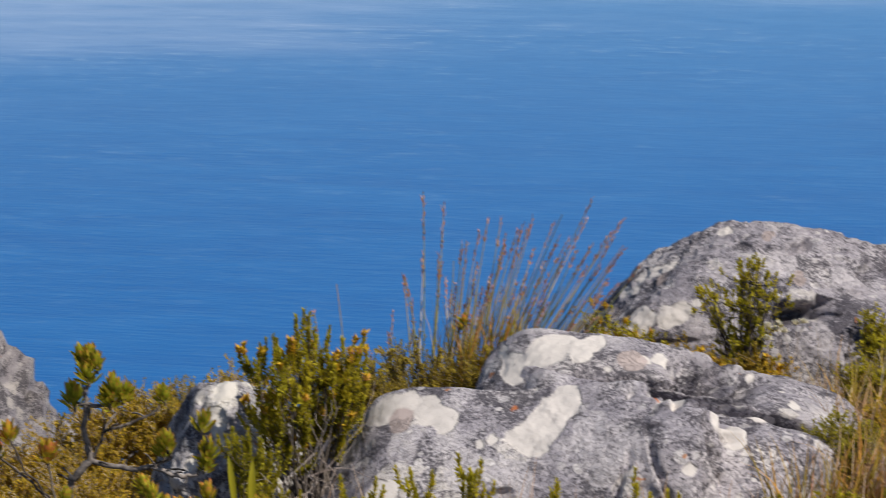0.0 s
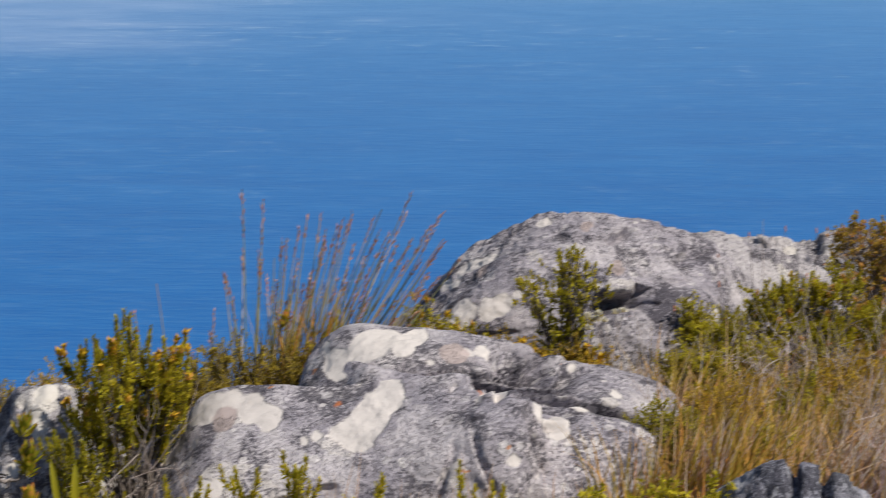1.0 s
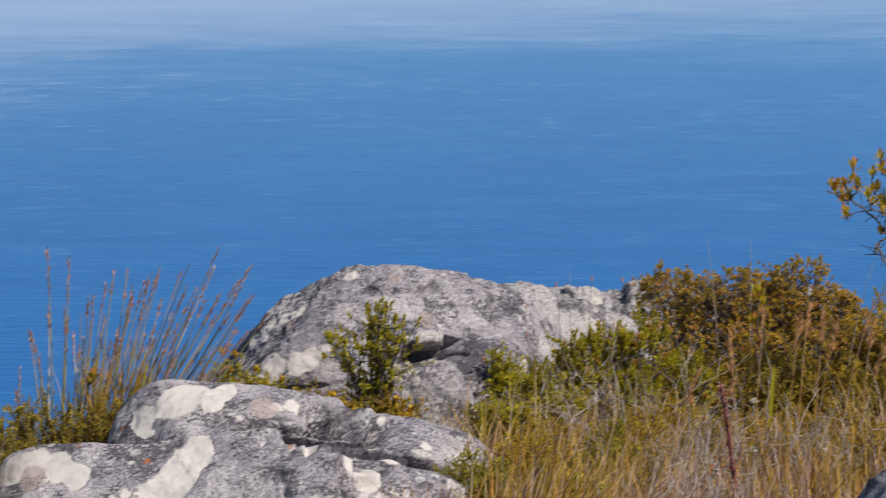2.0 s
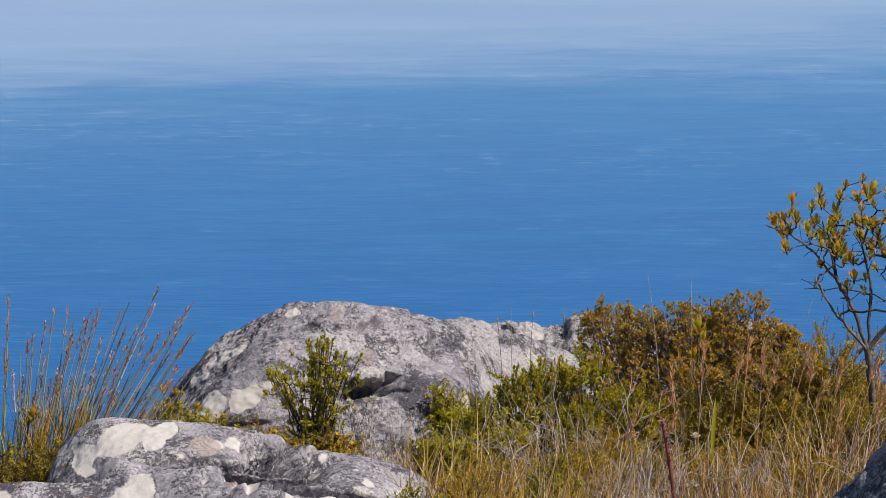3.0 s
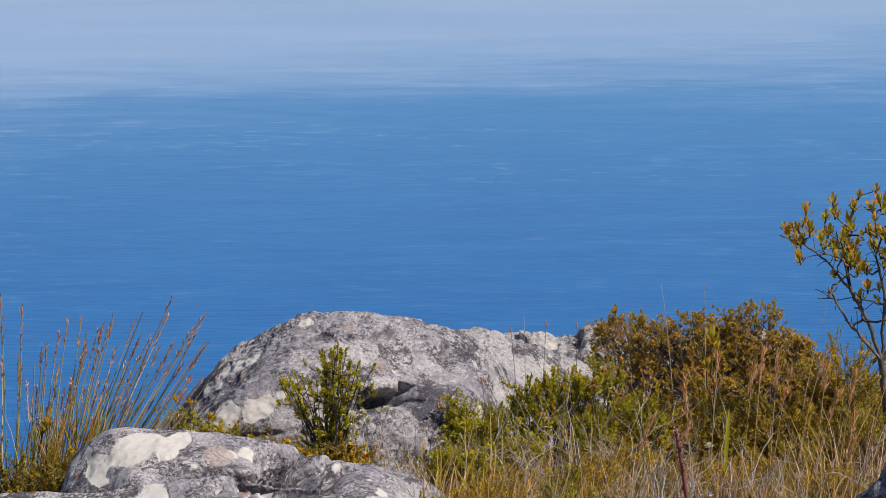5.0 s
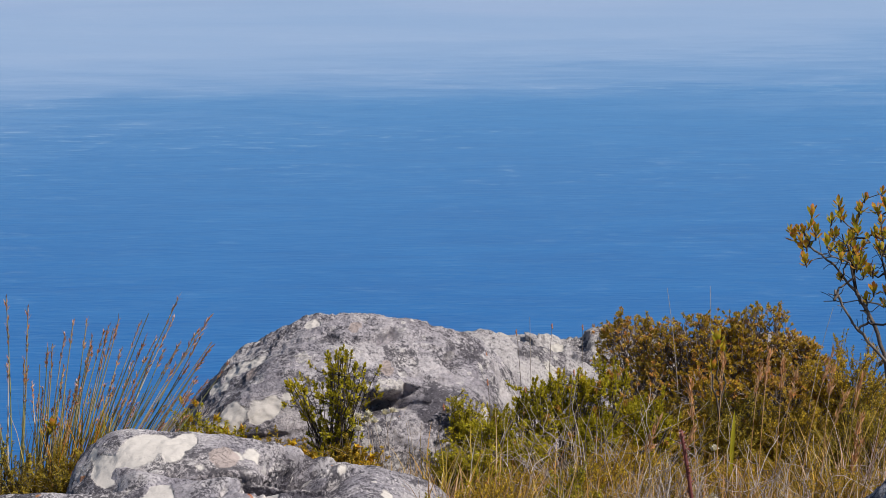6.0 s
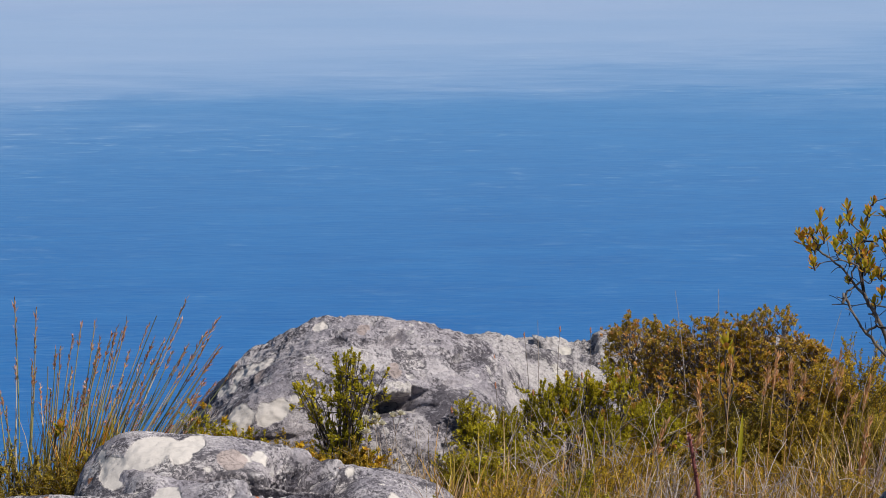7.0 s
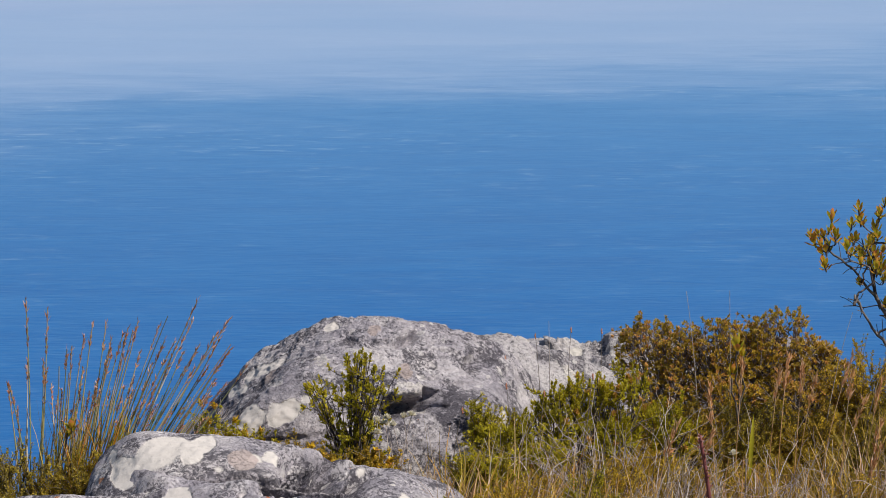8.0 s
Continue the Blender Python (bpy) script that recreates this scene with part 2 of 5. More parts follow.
def sea_material():
    """Open sea from high above: fine ripples and glints, wind streaks, and pale far haze with feathered edges, light
    painted into the colour.
    """
    n = Nodes("sea_water")
    p = n.coords()

    def drawn(turn, sx, sy):
        return n.add("ShaderNodeMapping", None, Vector=p, Rotation=(0, 0, radians(turn)), Scale=(sx, sy, 1.0)).outputs[0]

    xyz = n.add("ShaderNodeSeparateXYZ", None, Vector=p)
    far, side = xyz.outputs["Y"], xyz.outputs["X"]
    streak = n.noise(drawn(4, 0.012, 0.050), 1.0, 6, 0.62, 0.6)
    ripple = n.noise(drawn(-3, 0.045, 0.15), 1.0, 5, 0.68, 0.3)
    fine = n.noise(drawn(5, 0.10, 0.42), 1.0, 4, 0.65, 0.2)
    broad = n.noise(drawn(0, 0.0016, 0.0040), 1.0, 5, 0.58, 0.8)
    patchy = n.noise(drawn(2, 0.0035, 0.010), 1.0, 4, 0.6, 0.7)
    col = n.ramp(streak, [(0.3, (0.0105, 0.110, 0.345)), (0.55, (0.0125, 0.126, 0.373)), (0.75, (0.021, 0.148, 0.405))])
    # haze painted in: paler and bluer with distance
    far_haze = n.step(far, 650.0, 1900.0)
    col = n.mix(n.math("MULTIPLY", far_haze, 0.50), col, (0.145, 0.36, 0.625))
    # ripples: their light and dark sides painted into the colour by turns
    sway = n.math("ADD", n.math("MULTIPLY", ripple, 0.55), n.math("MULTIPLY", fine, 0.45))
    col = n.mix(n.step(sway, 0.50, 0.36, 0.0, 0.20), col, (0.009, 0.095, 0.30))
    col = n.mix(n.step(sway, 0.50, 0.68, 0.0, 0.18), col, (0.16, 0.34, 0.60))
    # glints painted as short bright lines, gathered in drifts
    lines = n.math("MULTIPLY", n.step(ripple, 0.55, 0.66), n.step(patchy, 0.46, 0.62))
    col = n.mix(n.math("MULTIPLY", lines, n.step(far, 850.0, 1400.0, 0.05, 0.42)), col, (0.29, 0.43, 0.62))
    # haze and glare painted into the far water: a broad veil, then its feathered edge
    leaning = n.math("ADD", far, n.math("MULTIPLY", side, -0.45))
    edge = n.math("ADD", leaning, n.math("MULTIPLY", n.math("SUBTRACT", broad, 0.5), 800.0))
    haze_veil = n.step(n.math("ADD", edge, n.math("MULTIPLY", n.math("SUBTRACT", streak, 0.5), 420.0)), 1230.0, 1950.0)
    haze_band = n.step(n.math("ADD", edge, n.math("MULTIPLY", n.math("SUBTRACT", n.math("ADD", n.math("MULTIPLY", streak, 0.7), n.math("MULTIPLY", ripple, 0.3)), 0.5), 620.0)), 1350.0, 1900.0)
    col = n.mix(n.math("MULTIPLY", haze_veil, 0.42), col, (0.37, 0.47, 0.66))
    col = n.mix(n.math("MULTIPLY", haze_band, n.step(patchy, 0.35, 0.65, 0.27, 0.40)), col, (0.40, 0.485, 0.66))
    # lavender haze painted over the farthest water
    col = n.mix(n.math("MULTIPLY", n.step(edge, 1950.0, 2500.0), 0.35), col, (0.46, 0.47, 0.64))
    height = n.math("ADD", n.noise(drawn(6, 0.06, 0.30), 1.0, 3, 0.6), n.math("MULTIPLY", streak, 1.2))
    col = n.mix(1.0, col, (0.92, 0.92, 0.92), "MULTIPLY")
    mat = n.finish(col, 0.35, n.bump(height, 0.12, 3.0), 0.35)
    n.put(n.bsdf, "IOR", 1.33)
    return mat


SOIL = soil_material()
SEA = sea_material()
ERICOID = leaf_material("ericoid_leaf", [(0.1, (0.177, 0.122, 0.02)), (0.4, (0.417, 0.288, 0.029)), (0.7, (0.658, 0.441, 0.043)), (0.92, (0.74, 0.441, 0.074))],
                        (0.74, 0.514, 0.083), 0.6, 0.42)
GREEN = leaf_material("deep_green_leaf", [(0.1, (0.117, 0.127, 0.013)), (0.4, (0.296, 0.28, 0.022)), (0.7, (0.577, 0.484, 0.031)), (0.95, (0.74, 0.611, 0.053))],
                      (0.74, 0.636, 0.066), 0.65, 0.42)
BRIGHT = leaf_material("bright_green_leaf", [(0.1, (0.153, 0.152, 0.014)), (0.4, (0.369, 0.337, 0.022)), (0.7, (0.636, 0.528, 0.032)), (0.95, (0.74, 0.584, 0.055))],
                       (0.74, 0.64, 0.061), 0.6, 0.45)
RUSTY = leaf_material("rusty_leaf", [(0.1, (0.242, 0.137, 0.044)), (0.4, (0.484, 0.263, 0.072)), (0.7, (0.66, 0.347, 0.11)), (0.92, (0.704, 0.284, 0.132))],
                      (0.74, 0.37, 0.157), 0.5, 0.42)
OLIVE = leaf_material("olive_leaf", [(0.1, (0.162, 0.118, 0.021)), (0.45, (0.394, 0.278, 0.032)), (0.75, (0.615, 0.391, 0.051)), (0.95, (0.74, 0.36, 0.069))],
                      (0.74, 0.408, 0.075), 0.6, 0.38)
HEATH = leaf_material("fine_heath_leaf", [(0.1, (0.146, 0.117, 0.022)), (0.4, (0.354, 0.275, 0.041)), (0.7, (0.549, 0.421, 0.06)), (0.92, (0.732, 0.421, 0.09))], (0.708, 0.491, 0.096), 0.6, 0.42)
PALE_OLIVE = leaf_material("pale_olive_leaf", [(0.1, (0.174, 0.134, 0.025)), (0.4, (0.394, 0.288, 0.046)), (0.7, (0.58, 0.391, 0.075)), (0.92, (0.719, 0.35, 0.103))],
                           (0.74, 0.431, 0.149), 0.55, 0.45)
CUP = leaf_material("cupped_leaf", [(0.1, (0.20, 0.24, 0.018)), (0.42, (0.44, 0.40, 0.026)), (0.68, (0.64, 0.38, 0.032)), (0.9, (0.62, 0.20, 0.06))],
                    (0.62, 0.13, 0.09), 0.45, 0.4, 0.4, 0.85, True)
CUP_GREEN = leaf_material("green_cupped_leaf", [(0.1, (0.16, 0.20, 0.018)), (0.5, (0.36, 0.38, 0.028)), (0.9, (0.60, 0.52, 0.045))],
                          (0.62, 0.20, 0.06), 0.6, 0.4, 0.4, 0.85, True)
YELLOW = leaf_material("yellow_bract", [(0.1, (0.55, 0.33, 0.02)), (0.5, (0.68, 0.46, 0.03)), (0.75, (0.60, 0.28, 0.10)), (0.95, (0.55, 0.25, 0.18))], None, 0.5, 0.3)
STRAW = leaf_material("dry_blade", [(0.08, (0.225, 0.106, 0.036)), (0.3, (0.451, 0.231, 0.084)), (0.55, (0.586, 0.347, 0.179)), (0.8, (0.651, 0.597, 0.528)), (0.95, (0.563, 0.183, 0.071))],
                      (0.651, 0.482, 0.321), 0.5, 0.08, 0.55)
SEDGE = leaf_material("green_blade", [(0.1, (0.109, 0.095, 0.016)), (0.35, (0.256, 0.202, 0.027)), (0.65, (0.50, 0.27, 0.045)), (0.9, (0.614, 0.18, 0.06))],
                      (0.56, 0.31, 0.085), 0.45, 0.08, 0.6)
FRESH = leaf_material("yellow_green_stem", [(0.1, (0.154, 0.123, 0.019)), (0.4, (0.384, 0.291, 0.038)), (0.65, (0.589, 0.403, 0.068)), (0.9, (0.589, 0.19, 0.061))],
                      (0.62, 0.38, 0.15), 0.5, 0.08, 0.55)
ORANGE_BLADE = leaf_material("orange_blade", [(0.1, (0.36, 0.16, 0.02)), (0.5, (0.58, 0.30, 0.03)), (0.9, (0.66, 0.22, 0.05))], (0.55, 0.12, 0.05), 0.6, 0.2, 0.5)
RED_BLADE = leaf_material("red_brown_blade", [(0.1, (0.15, 0.07, 0.035)), (0.45, (0.36, 0.17, 0.08)), (0.8, (0.55, 0.31, 0.17)), (0.95, (0.64, 0.46, 0.33))], (0.60, 0.36, 0.22), 0.5, 0.08, 0.6)
DEAD_BLADE = leaf_material("bleached_blade", [(0.1, (0.224, 0.151, 0.155)), (0.45, (0.495, 0.353, 0.373)), (0.8, (0.681, 0.605, 0.552)), (0.95, (0.542, 0.211, 0.124))], None, 0.5, 0.1, 0.6)
PLUME = leaf_material("russet_plume", [(0.1, (0.426, 0.184, 0.081)), (0.5, (0.627, 0.31, 0.161)), (0.9, (0.74, 0.494, 0.31))], (0.74, 0.552, 0.368), 0.5, 0.3)
REED = leaf_material("reed_stalk", [(0.1, (0.15, 0.19, 0.11)), (0.35, (0.27, 0.29, 0.15)), (0.6, (0.44, 0.34, 0.13)), (0.85, (0.66, 0.55, 0.45))], (0.46, 0.26, 0.18), 0.7, 0.1, 0.45, 0.8, True)
SPIKE = leaf_material("reed_spikelet", [(0.1, (0.30, 0.11, 0.08)), (0.5, (0.60, 0.26, 0.17)), (0.9, (0.76, 0.54, 0.46))], None, 0.5, 0.25)
WHITE_PETAL = leaf_material("papery_petal", [(0.1, (0.70, 0.66, 0.55)), (0.9, (0.82, 0.80, 0.74))], None, 0.5, 0.3)
RED_STEM = leaf_material("crimson_bract", [(0.1, (0.13, 0.04, 0.045)), (0.6, (0.26, 0.09, 0.085)), (0.95, (0.55, 0.40, 0.36))], None, 0.5, 0.1)
TWIG = bark_material("twig_bark", (0.07, 0.055, 0.045), (0.24, 0.20, 0.17))
GREY_TWIG = bark_material("dead_twig_bark", (0.24, 0.185, 0.165), (0.60, 0.52, 0.475))
GREY_BARK = bark_material("twisted_grey_bark", (0.04, 0.033, 0.03), (0.30, 0.26, 0.24), 60.0)
LIMB_BARK = bark_material("grey_limb_bark", (0.035, 0.028, 0.026), (0.20, 0.17, 0.155), 50.0)
DOME_TWIG = bark_material("wiry_twig_bark", (0.12, 0.095, 0.085), (0.42, 0.36, 0.335))
DARK_BARK = bark_material("dark_bark", (0.035, 0.028, 0.026), (0.17, 0.14, 0.13))

# ---------------------------------------------------------------- ground and sea
def spaced(near, step, reach, grow=1.18):
    xs, d, s = list(np.arange(0, near, step)), near, step
    while d < reach:
        xs.append(d)
        s *= grow
        d += s
    return np.array(xs + [reach])


def build_ground():
    right = spaced(4.0, 0.07, 900.0)
    xs = np.concatenate([-right[:0:-1], right])
    ys = np.concatenate([3.5 - spaced(0.1, 0.1, 900.0)[:0:-1], 3.5 + spaced(9.5, 0.07, 300.0, 1.1)])
    gx, gy = np.meshgrid(xs, ys)
    gz = ground_z(gx, gy)
    rough = np.array([noise.fractal(Vector((x, y, 0.0)) * 2.2, 0.9, 2.0, 5) for x, y in zip(gx.ravel(), gy.ravel())]).reshape(gx.shape)
    gz = gz + rough * 0.05
    rows, cols = gx.shape
    i, j = np.meshgrid(np.arange(rows - 1), np.arange(cols - 1), indexing="ij")
    faces = np.stack([i * cols + j, i * cols + j + 1, (i + 1) * cols + j + 1, (i + 1) * cols + j], -1).reshape(-1, 4)
    s = Shape()
    s.add(np.stack([gx, gy, gz], -1).reshape(-1, 3), faces)
    tagged(part("ground", s.mesh("ground"), SOIL), "dark stony soil of the mountain shelf and cliff slope", "ground", "", "structure")


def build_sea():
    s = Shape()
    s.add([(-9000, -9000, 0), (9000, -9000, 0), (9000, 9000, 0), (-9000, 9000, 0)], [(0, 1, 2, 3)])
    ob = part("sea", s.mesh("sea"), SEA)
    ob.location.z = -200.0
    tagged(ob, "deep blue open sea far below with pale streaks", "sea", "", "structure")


build_ground()
build_sea()


# ---------------------------------------------------------------- boulders
def cube_sphere(n):
    """Even directions over a sphere, and the quads between them."""
    t = np.tan(np.linspace(-np.pi / 4, np.pi / 4, n + 1))
    a, b = np.meshgrid(t, t, indexing="ij")
    one = np.ones_like(a)
    verts, faces, start = [], [], 0
    i, j = np.meshgrid(np.arange(n), np.arange(n), indexing="ij")
    w = n + 1
    quad = np.stack([i * w + j, (i + 1) * w + j, (i + 1) * w + j + 1, i * w + j + 1], -1).reshape(-1, 4)
    for q in ((one, a, b), (-one, b, a), (b, one, a), (a, -one, b), (a, b, one), (b, a, -one)):
        verts.append(np.stack(q, -1).reshape(-1, 3))
        faces.append(quad + start)
        start += w * w
    verts, faces = unit(np.concatenate(verts)), np.concatenate(faces)
    keys, first, back = np.unique(np.round(verts, 5), axis=0, return_index=True, return_inverse=True)
    return verts[first], back.reshape(-1)[faces]


def reach(ways, planes, sharp, at):
    """How far a rounded block reaches in each direction: planes (nx, ny, nz, x, y, z), a normal and a place that the plane goes through."""
    total = np.zeros(len(ways))
    for *normal, x, y, z in planes:
        n = unit(normal)
        total += np.maximum(ways @ n, 0) ** sharp / (n @ (np.array((x, y, z)) - at)) ** sharp
    return total ** (-1 / sharp)


def boulder(name, at, blocks, material, label, fine=90, sharp=14, lumps=0.05, chips=0.02, cuts=(), seed=0.0, strata=0.0):
    """One rock: the union of rounded blocks round one middle, weathered by noise.
    cuts: (x, y, z, rx, ry, rz, depth, turn) hollows and fissures, from the middle, turned about y; bulges where the depth is negative."""
    ways, faces = cube_sphere(fine)
    r = reach(ways, blocks[0], sharp, at)
    for more in blocks[1:]:
        r = np.maximum(r, reach(ways, more, sharp, at))
    p = ways * r[:, None]
    off = Vector((seed * 3.1, seed * 1.7, seed * 2.3))
    shove = np.empty(len(p))
    for k, q in enumerate(p.tolist()):
        v = Vector(q) + off
        a = noise.fractal(v * 3.0, 1.0, 2.1, 3)
        b = noise.ridged_multi_fractal(v * 7.0, 1.0, 2.2, 4, 1.0, 2.0) - 1.0
        c = noise.fractal(v * 28.0, 0.8, 2.1, 3)
        e = noise.ridged_multi_fractal(v * 15.0 + Vector((7, 3, 1)), 1.0, 2.1, 3, 1.0, 2.0) - 1.0
        d = noise.cell(Vector((v.x * 2.2 + a * 0.8, v.y * 2.2, v.z * 5.5 + a * 0.8)))
        shove[k] = lumps * a - chips * abs(b) * 0.75 - chips * 0.35 * abs(e) + chips * 0.42 * c + strata * (d - 0.5)
    p = p + ways * shove[:, None]
    for x, y, z, rx, ry, rz, depth, turn in cuts:
        d = p - (x, y, z)
        c, w = math.cos(radians(turn)), math.sin(radians(turn))
        d = np.stack([d[:, 0] * c - d[:, 2] * w, d[:, 1], d[:, 0] * w + d[:, 2] * c], -1) / (rx, ry, rz)
        near = np.sqrt(np.sum(d ** 4, axis=1))
        wob = np.array([noise.noise(Vector(q) * 22.0) for q in p.tolist()]) if len(p) else 0
        p = p - ways * (depth * np.exp(-(near * (1 + 0.7 * wob)) ** 2))[:, None]
    s = Shape()
    s.add(p, faces)
    ob = part(name, s.mesh(name), material)
    ob.location = at
    return tagged(ob, label, "boulder")


ROCK_FRONT = rock_material("front_boulder_stone", [
    (-0.552, -0.073, 0.260, 0.042), (-0.495, -0.088, 0.279, 0.036), (-0.428, -0.119, 0.277, 0.040), (-0.373, -0.171, 0.266, 0.034), (-0.594, -0.063, 0.231, 0.025),
    (-0.056, -0.108, 0.313, 0.044), (-0.091, -0.166, 0.282, 0.050), (-0.118, -0.239, 0.252, 0.051), (-0.175, -0.227, 0.251, 0.028), (-0.234, -0.242, 0.242, 0.018), (-0.270, -0.255, 0.234, 0.012),
    (0.239, -0.146, 0.343, 0.036), (0.210, -0.160, 0.320, 0.033), (0.286, -0.345, 0.221, 0.024), (0.375, -0.160, 0.315, 0.045), (0.395, -0.135, 0.257, 0.042), (-0.137, -0.035, 0.316, 0.014),
    (-0.523, -0.379, 0.121, 0.033), (-0.479, -0.372, 0.136, 0.021), (0.451, 0.100, 0.290, 0.06)],
    0.3, (1.16, 1.12, 1.13), 0.0, [(-0.501, -0.144, 0.250, 0.034), (0.100, 0.130, 0.370, 0.05), (0.26, -0.26, 0.29, 0.022)],
    [(-0.196, -0.121, 0.289, 0.009), (0.193, -0.146, 0.355, 0.014), (0.229, -0.358, 0.200, 0.012), (0.262, -0.385, 0.150, 0.012)],
    [(0.029, -0.233, 0.270, 0.055), (0.054, -0.343, 0.220, 0.055), (0.126, -0.321, 0.262, 0.04), (-0.483, -0.256, 0.207, 0.04), (-0.165, -0.369, 0.160, 0.06), (-0.30, -0.32, 0.18, 0.05)])
ROCK_SLAB = rock_material("upper_slab_stone", [
    (-0.400, -0.164, 0.266, 0.041), (-0.470, -0.063, 0.223, 0.028), (-0.332, -0.264, 0.304, 0.025), (-0.430, -0.052, 0.275, 0.029), (-0.335, -0.170, 0.329, 0.037), (-0.261, -0.124, 0.332, 0.040),
    (-0.184, -0.099, 0.330, 0.038), (-0.136, -0.275, 0.320, 0.022), (-0.180, -0.297, 0.317, 0.025), (-0.210, -0.185, 0.334, 0.034),
    (0.127, -0.091, 0.259, 0.020), (0.157, -0.06, 0.243, 0.016), (0.187, -0.029, 0.228, 0.020), (0.249, 0.025, 0.212, 0.018), (-0.042, -0.143, 0.303, 0.020), (0.002, -0.104, 0.287, 0.024), (0.33, -0.15, 0.205, 0.016), (0.38, -0.1, 0.18, 0.02), (-0.38, -0.2, 0.27, 0.04), (-0.30, -0.15, 0.325, 0.045)],
    0.5, (1.18, 1.14, 1.14), 3.0, [(-0.07, -0.18, 0.31, 0.04)], [(-0.031, -0.224, 0.236, 0.014)])
ROCK_BACK = rock_material("back_boulder_stone", [
    (-0.320, -0.525, 0.149, 0.044), (-0.236, -0.549, 0.168, 0.036), (-0.191, -0.540, 0.179, 0.034), (-0.142, -0.516, 0.210, 0.017),
    (-0.238, -0.205, 0.253, 0.020), (-0.277, -0.187, 0.239, 0.026), (-0.318, -0.155, 0.222, 0.028), (-0.344, -0.138, 0.192, 0.026), (-0.371, -0.220, 0.169, 0.024), (-0.405, -0.15, 0.14, 0.028), (-0.089, -0.119, 0.356, 0.018), (-0.067, -0.118, 0.358, 0.017)],
    0.3, (1.06, 1.02, 1.03), 5.0, [(0.181, -0.36, 0.272, 0.026), (0.069, -0.175, 0.363, 0.022), (-0.28, -0.3, 0.24, 0.03)], (),
    [(0.60, -0.040, 0.245, 0.07), (0.721, 0.022, 0.138, 0.07), (0.637, -0.141, 0.169, 0.08), (0.311, -0.263, 0.258, 0.03), (0.349, -0.261, 0.247, 0.025), (0.25, -0.5, 0.10, 0.06), (-0.02, -0.52, 0.12, 0.06), (0.12, -0.3, 0.30, 0.05)])
ROCK_REAR = rock_material("rear_rock_stone", [(-0.085, -0.161, 0.365, 0.03)], 1.3, (1.04, 1.01, 0.99), 9.0, (), (),
                         [(-0.13, -0.1, 0.34, 0.08), (-0.0, -0.14, 0.28, 0.08), (-0.085, -0.161, 0.365, 0.06), (0.16, 0.12, 0.24, 0.06), (0.1, -0.05, 0.40, 0.07), (-0.25, -0.1, 0.38, 0.06), (0.12, -0.1, 0.22, 0.06)])
ROCK_PALE = rock_material("pale_rock_stone", [(0.09, -0.114, 0.40, 0.035), (0.07, -0.184, 0.322, 0.04), (0.10, -0.211, 0.266, 0.03), (0.02, -0.2, 0.2, 0.025)], 1.35, (1.12, 1.10, 1.08), 13.0)
ROCK_DARK = rock_material("dark_rock_stone", [], 0.1, (0.80, 0.83, 0.90), 17.0)
ROCK_CRAG = rock_material("crag_stone", [], 0.5, (0.74, 0.70, 0.68), 21.0)

boulder("boulder", (-0.65, 6.55, -0.66), [
    [(-0.74, -0.25, 0.62, -1.30, 6.50, -0.51), (-0.15, -0.35, 0.92, -1.06, 6.50, -0.36), (-0.08, -0.7, 0.7, -0.75, 6.25, -0.37),
     (0, -0.95, 0.3, -0.8, 6.1, -0.6), (0.8, -0.35, 0.25, -0.26, 6.3, -0.55), (0, 0.75, 0.66, -1.06, 6.55, -0.36), (0, 1, 0.1, -0.8, 6.95, -0.6), (0, 0, -1, -0.8, 6.6, -1.0), (-1, -0.1, 0, -1.52, 6.5, -0.7)],
    [(0.2, 0.27, 0.94, -0.4, 6.40, -0.325), (0.1, -0.45, 0.88, -0.75, 6.45, -0.34), (-0.72, -0.25, 0.64, -0.9, 6.7, -0.36), (0.5, -0.2, 0.84, -0.1, 6.5, -0.40), (0.15, -0.75, 0.65, -0.4, 6.37, -0.33), (0.75, -0.55, 0.2, -0.13, 6.3, -0.5),
     (0, 0.75, 0.66, -0.6, 6.78, -0.34), (0, 1, 0.2, -0.5, 6.95, -0.5), (0, -1, 0, -0.5, 6.2, -0.6), (0, 0, -1, -0.5, 6.6, -1.0), (-1, 0, 0, -1.0, 6.7, -0.5), (1, 0, 0.1, 0.06, 6.6, -0.6)]],
    ROCK_FRONT, "lichen-crusted grey sandstone boulder with cream patches among shrubs", 140, 22, 0.030, 0.007,
    [(0.27, -0.26, 0.24, 0.075, 0.2, 0.14, -0.035, -24), (0.222, -0.33, 0.215, 0.009, 0.3, 0.10, 0.022, -26), (0.352, -0.22, 0.23, 0.008, 0.25, 0.09, 0.03, -16), (-0.1, -0.4, 0.05, 0.3, 0.3, 0.014, 0.03, 4),
     (-0.33, -0.40, 0.11, 0.16, 0.3, 0.009, 0.03, -14), (0.10, -0.36, 0.13, 0.010, 0.3, 0.11, 0.025, 18), (0.36, -0.02, 0.37, 0.19, 0.15, 0.10, 0.11, 0)], 1.0)
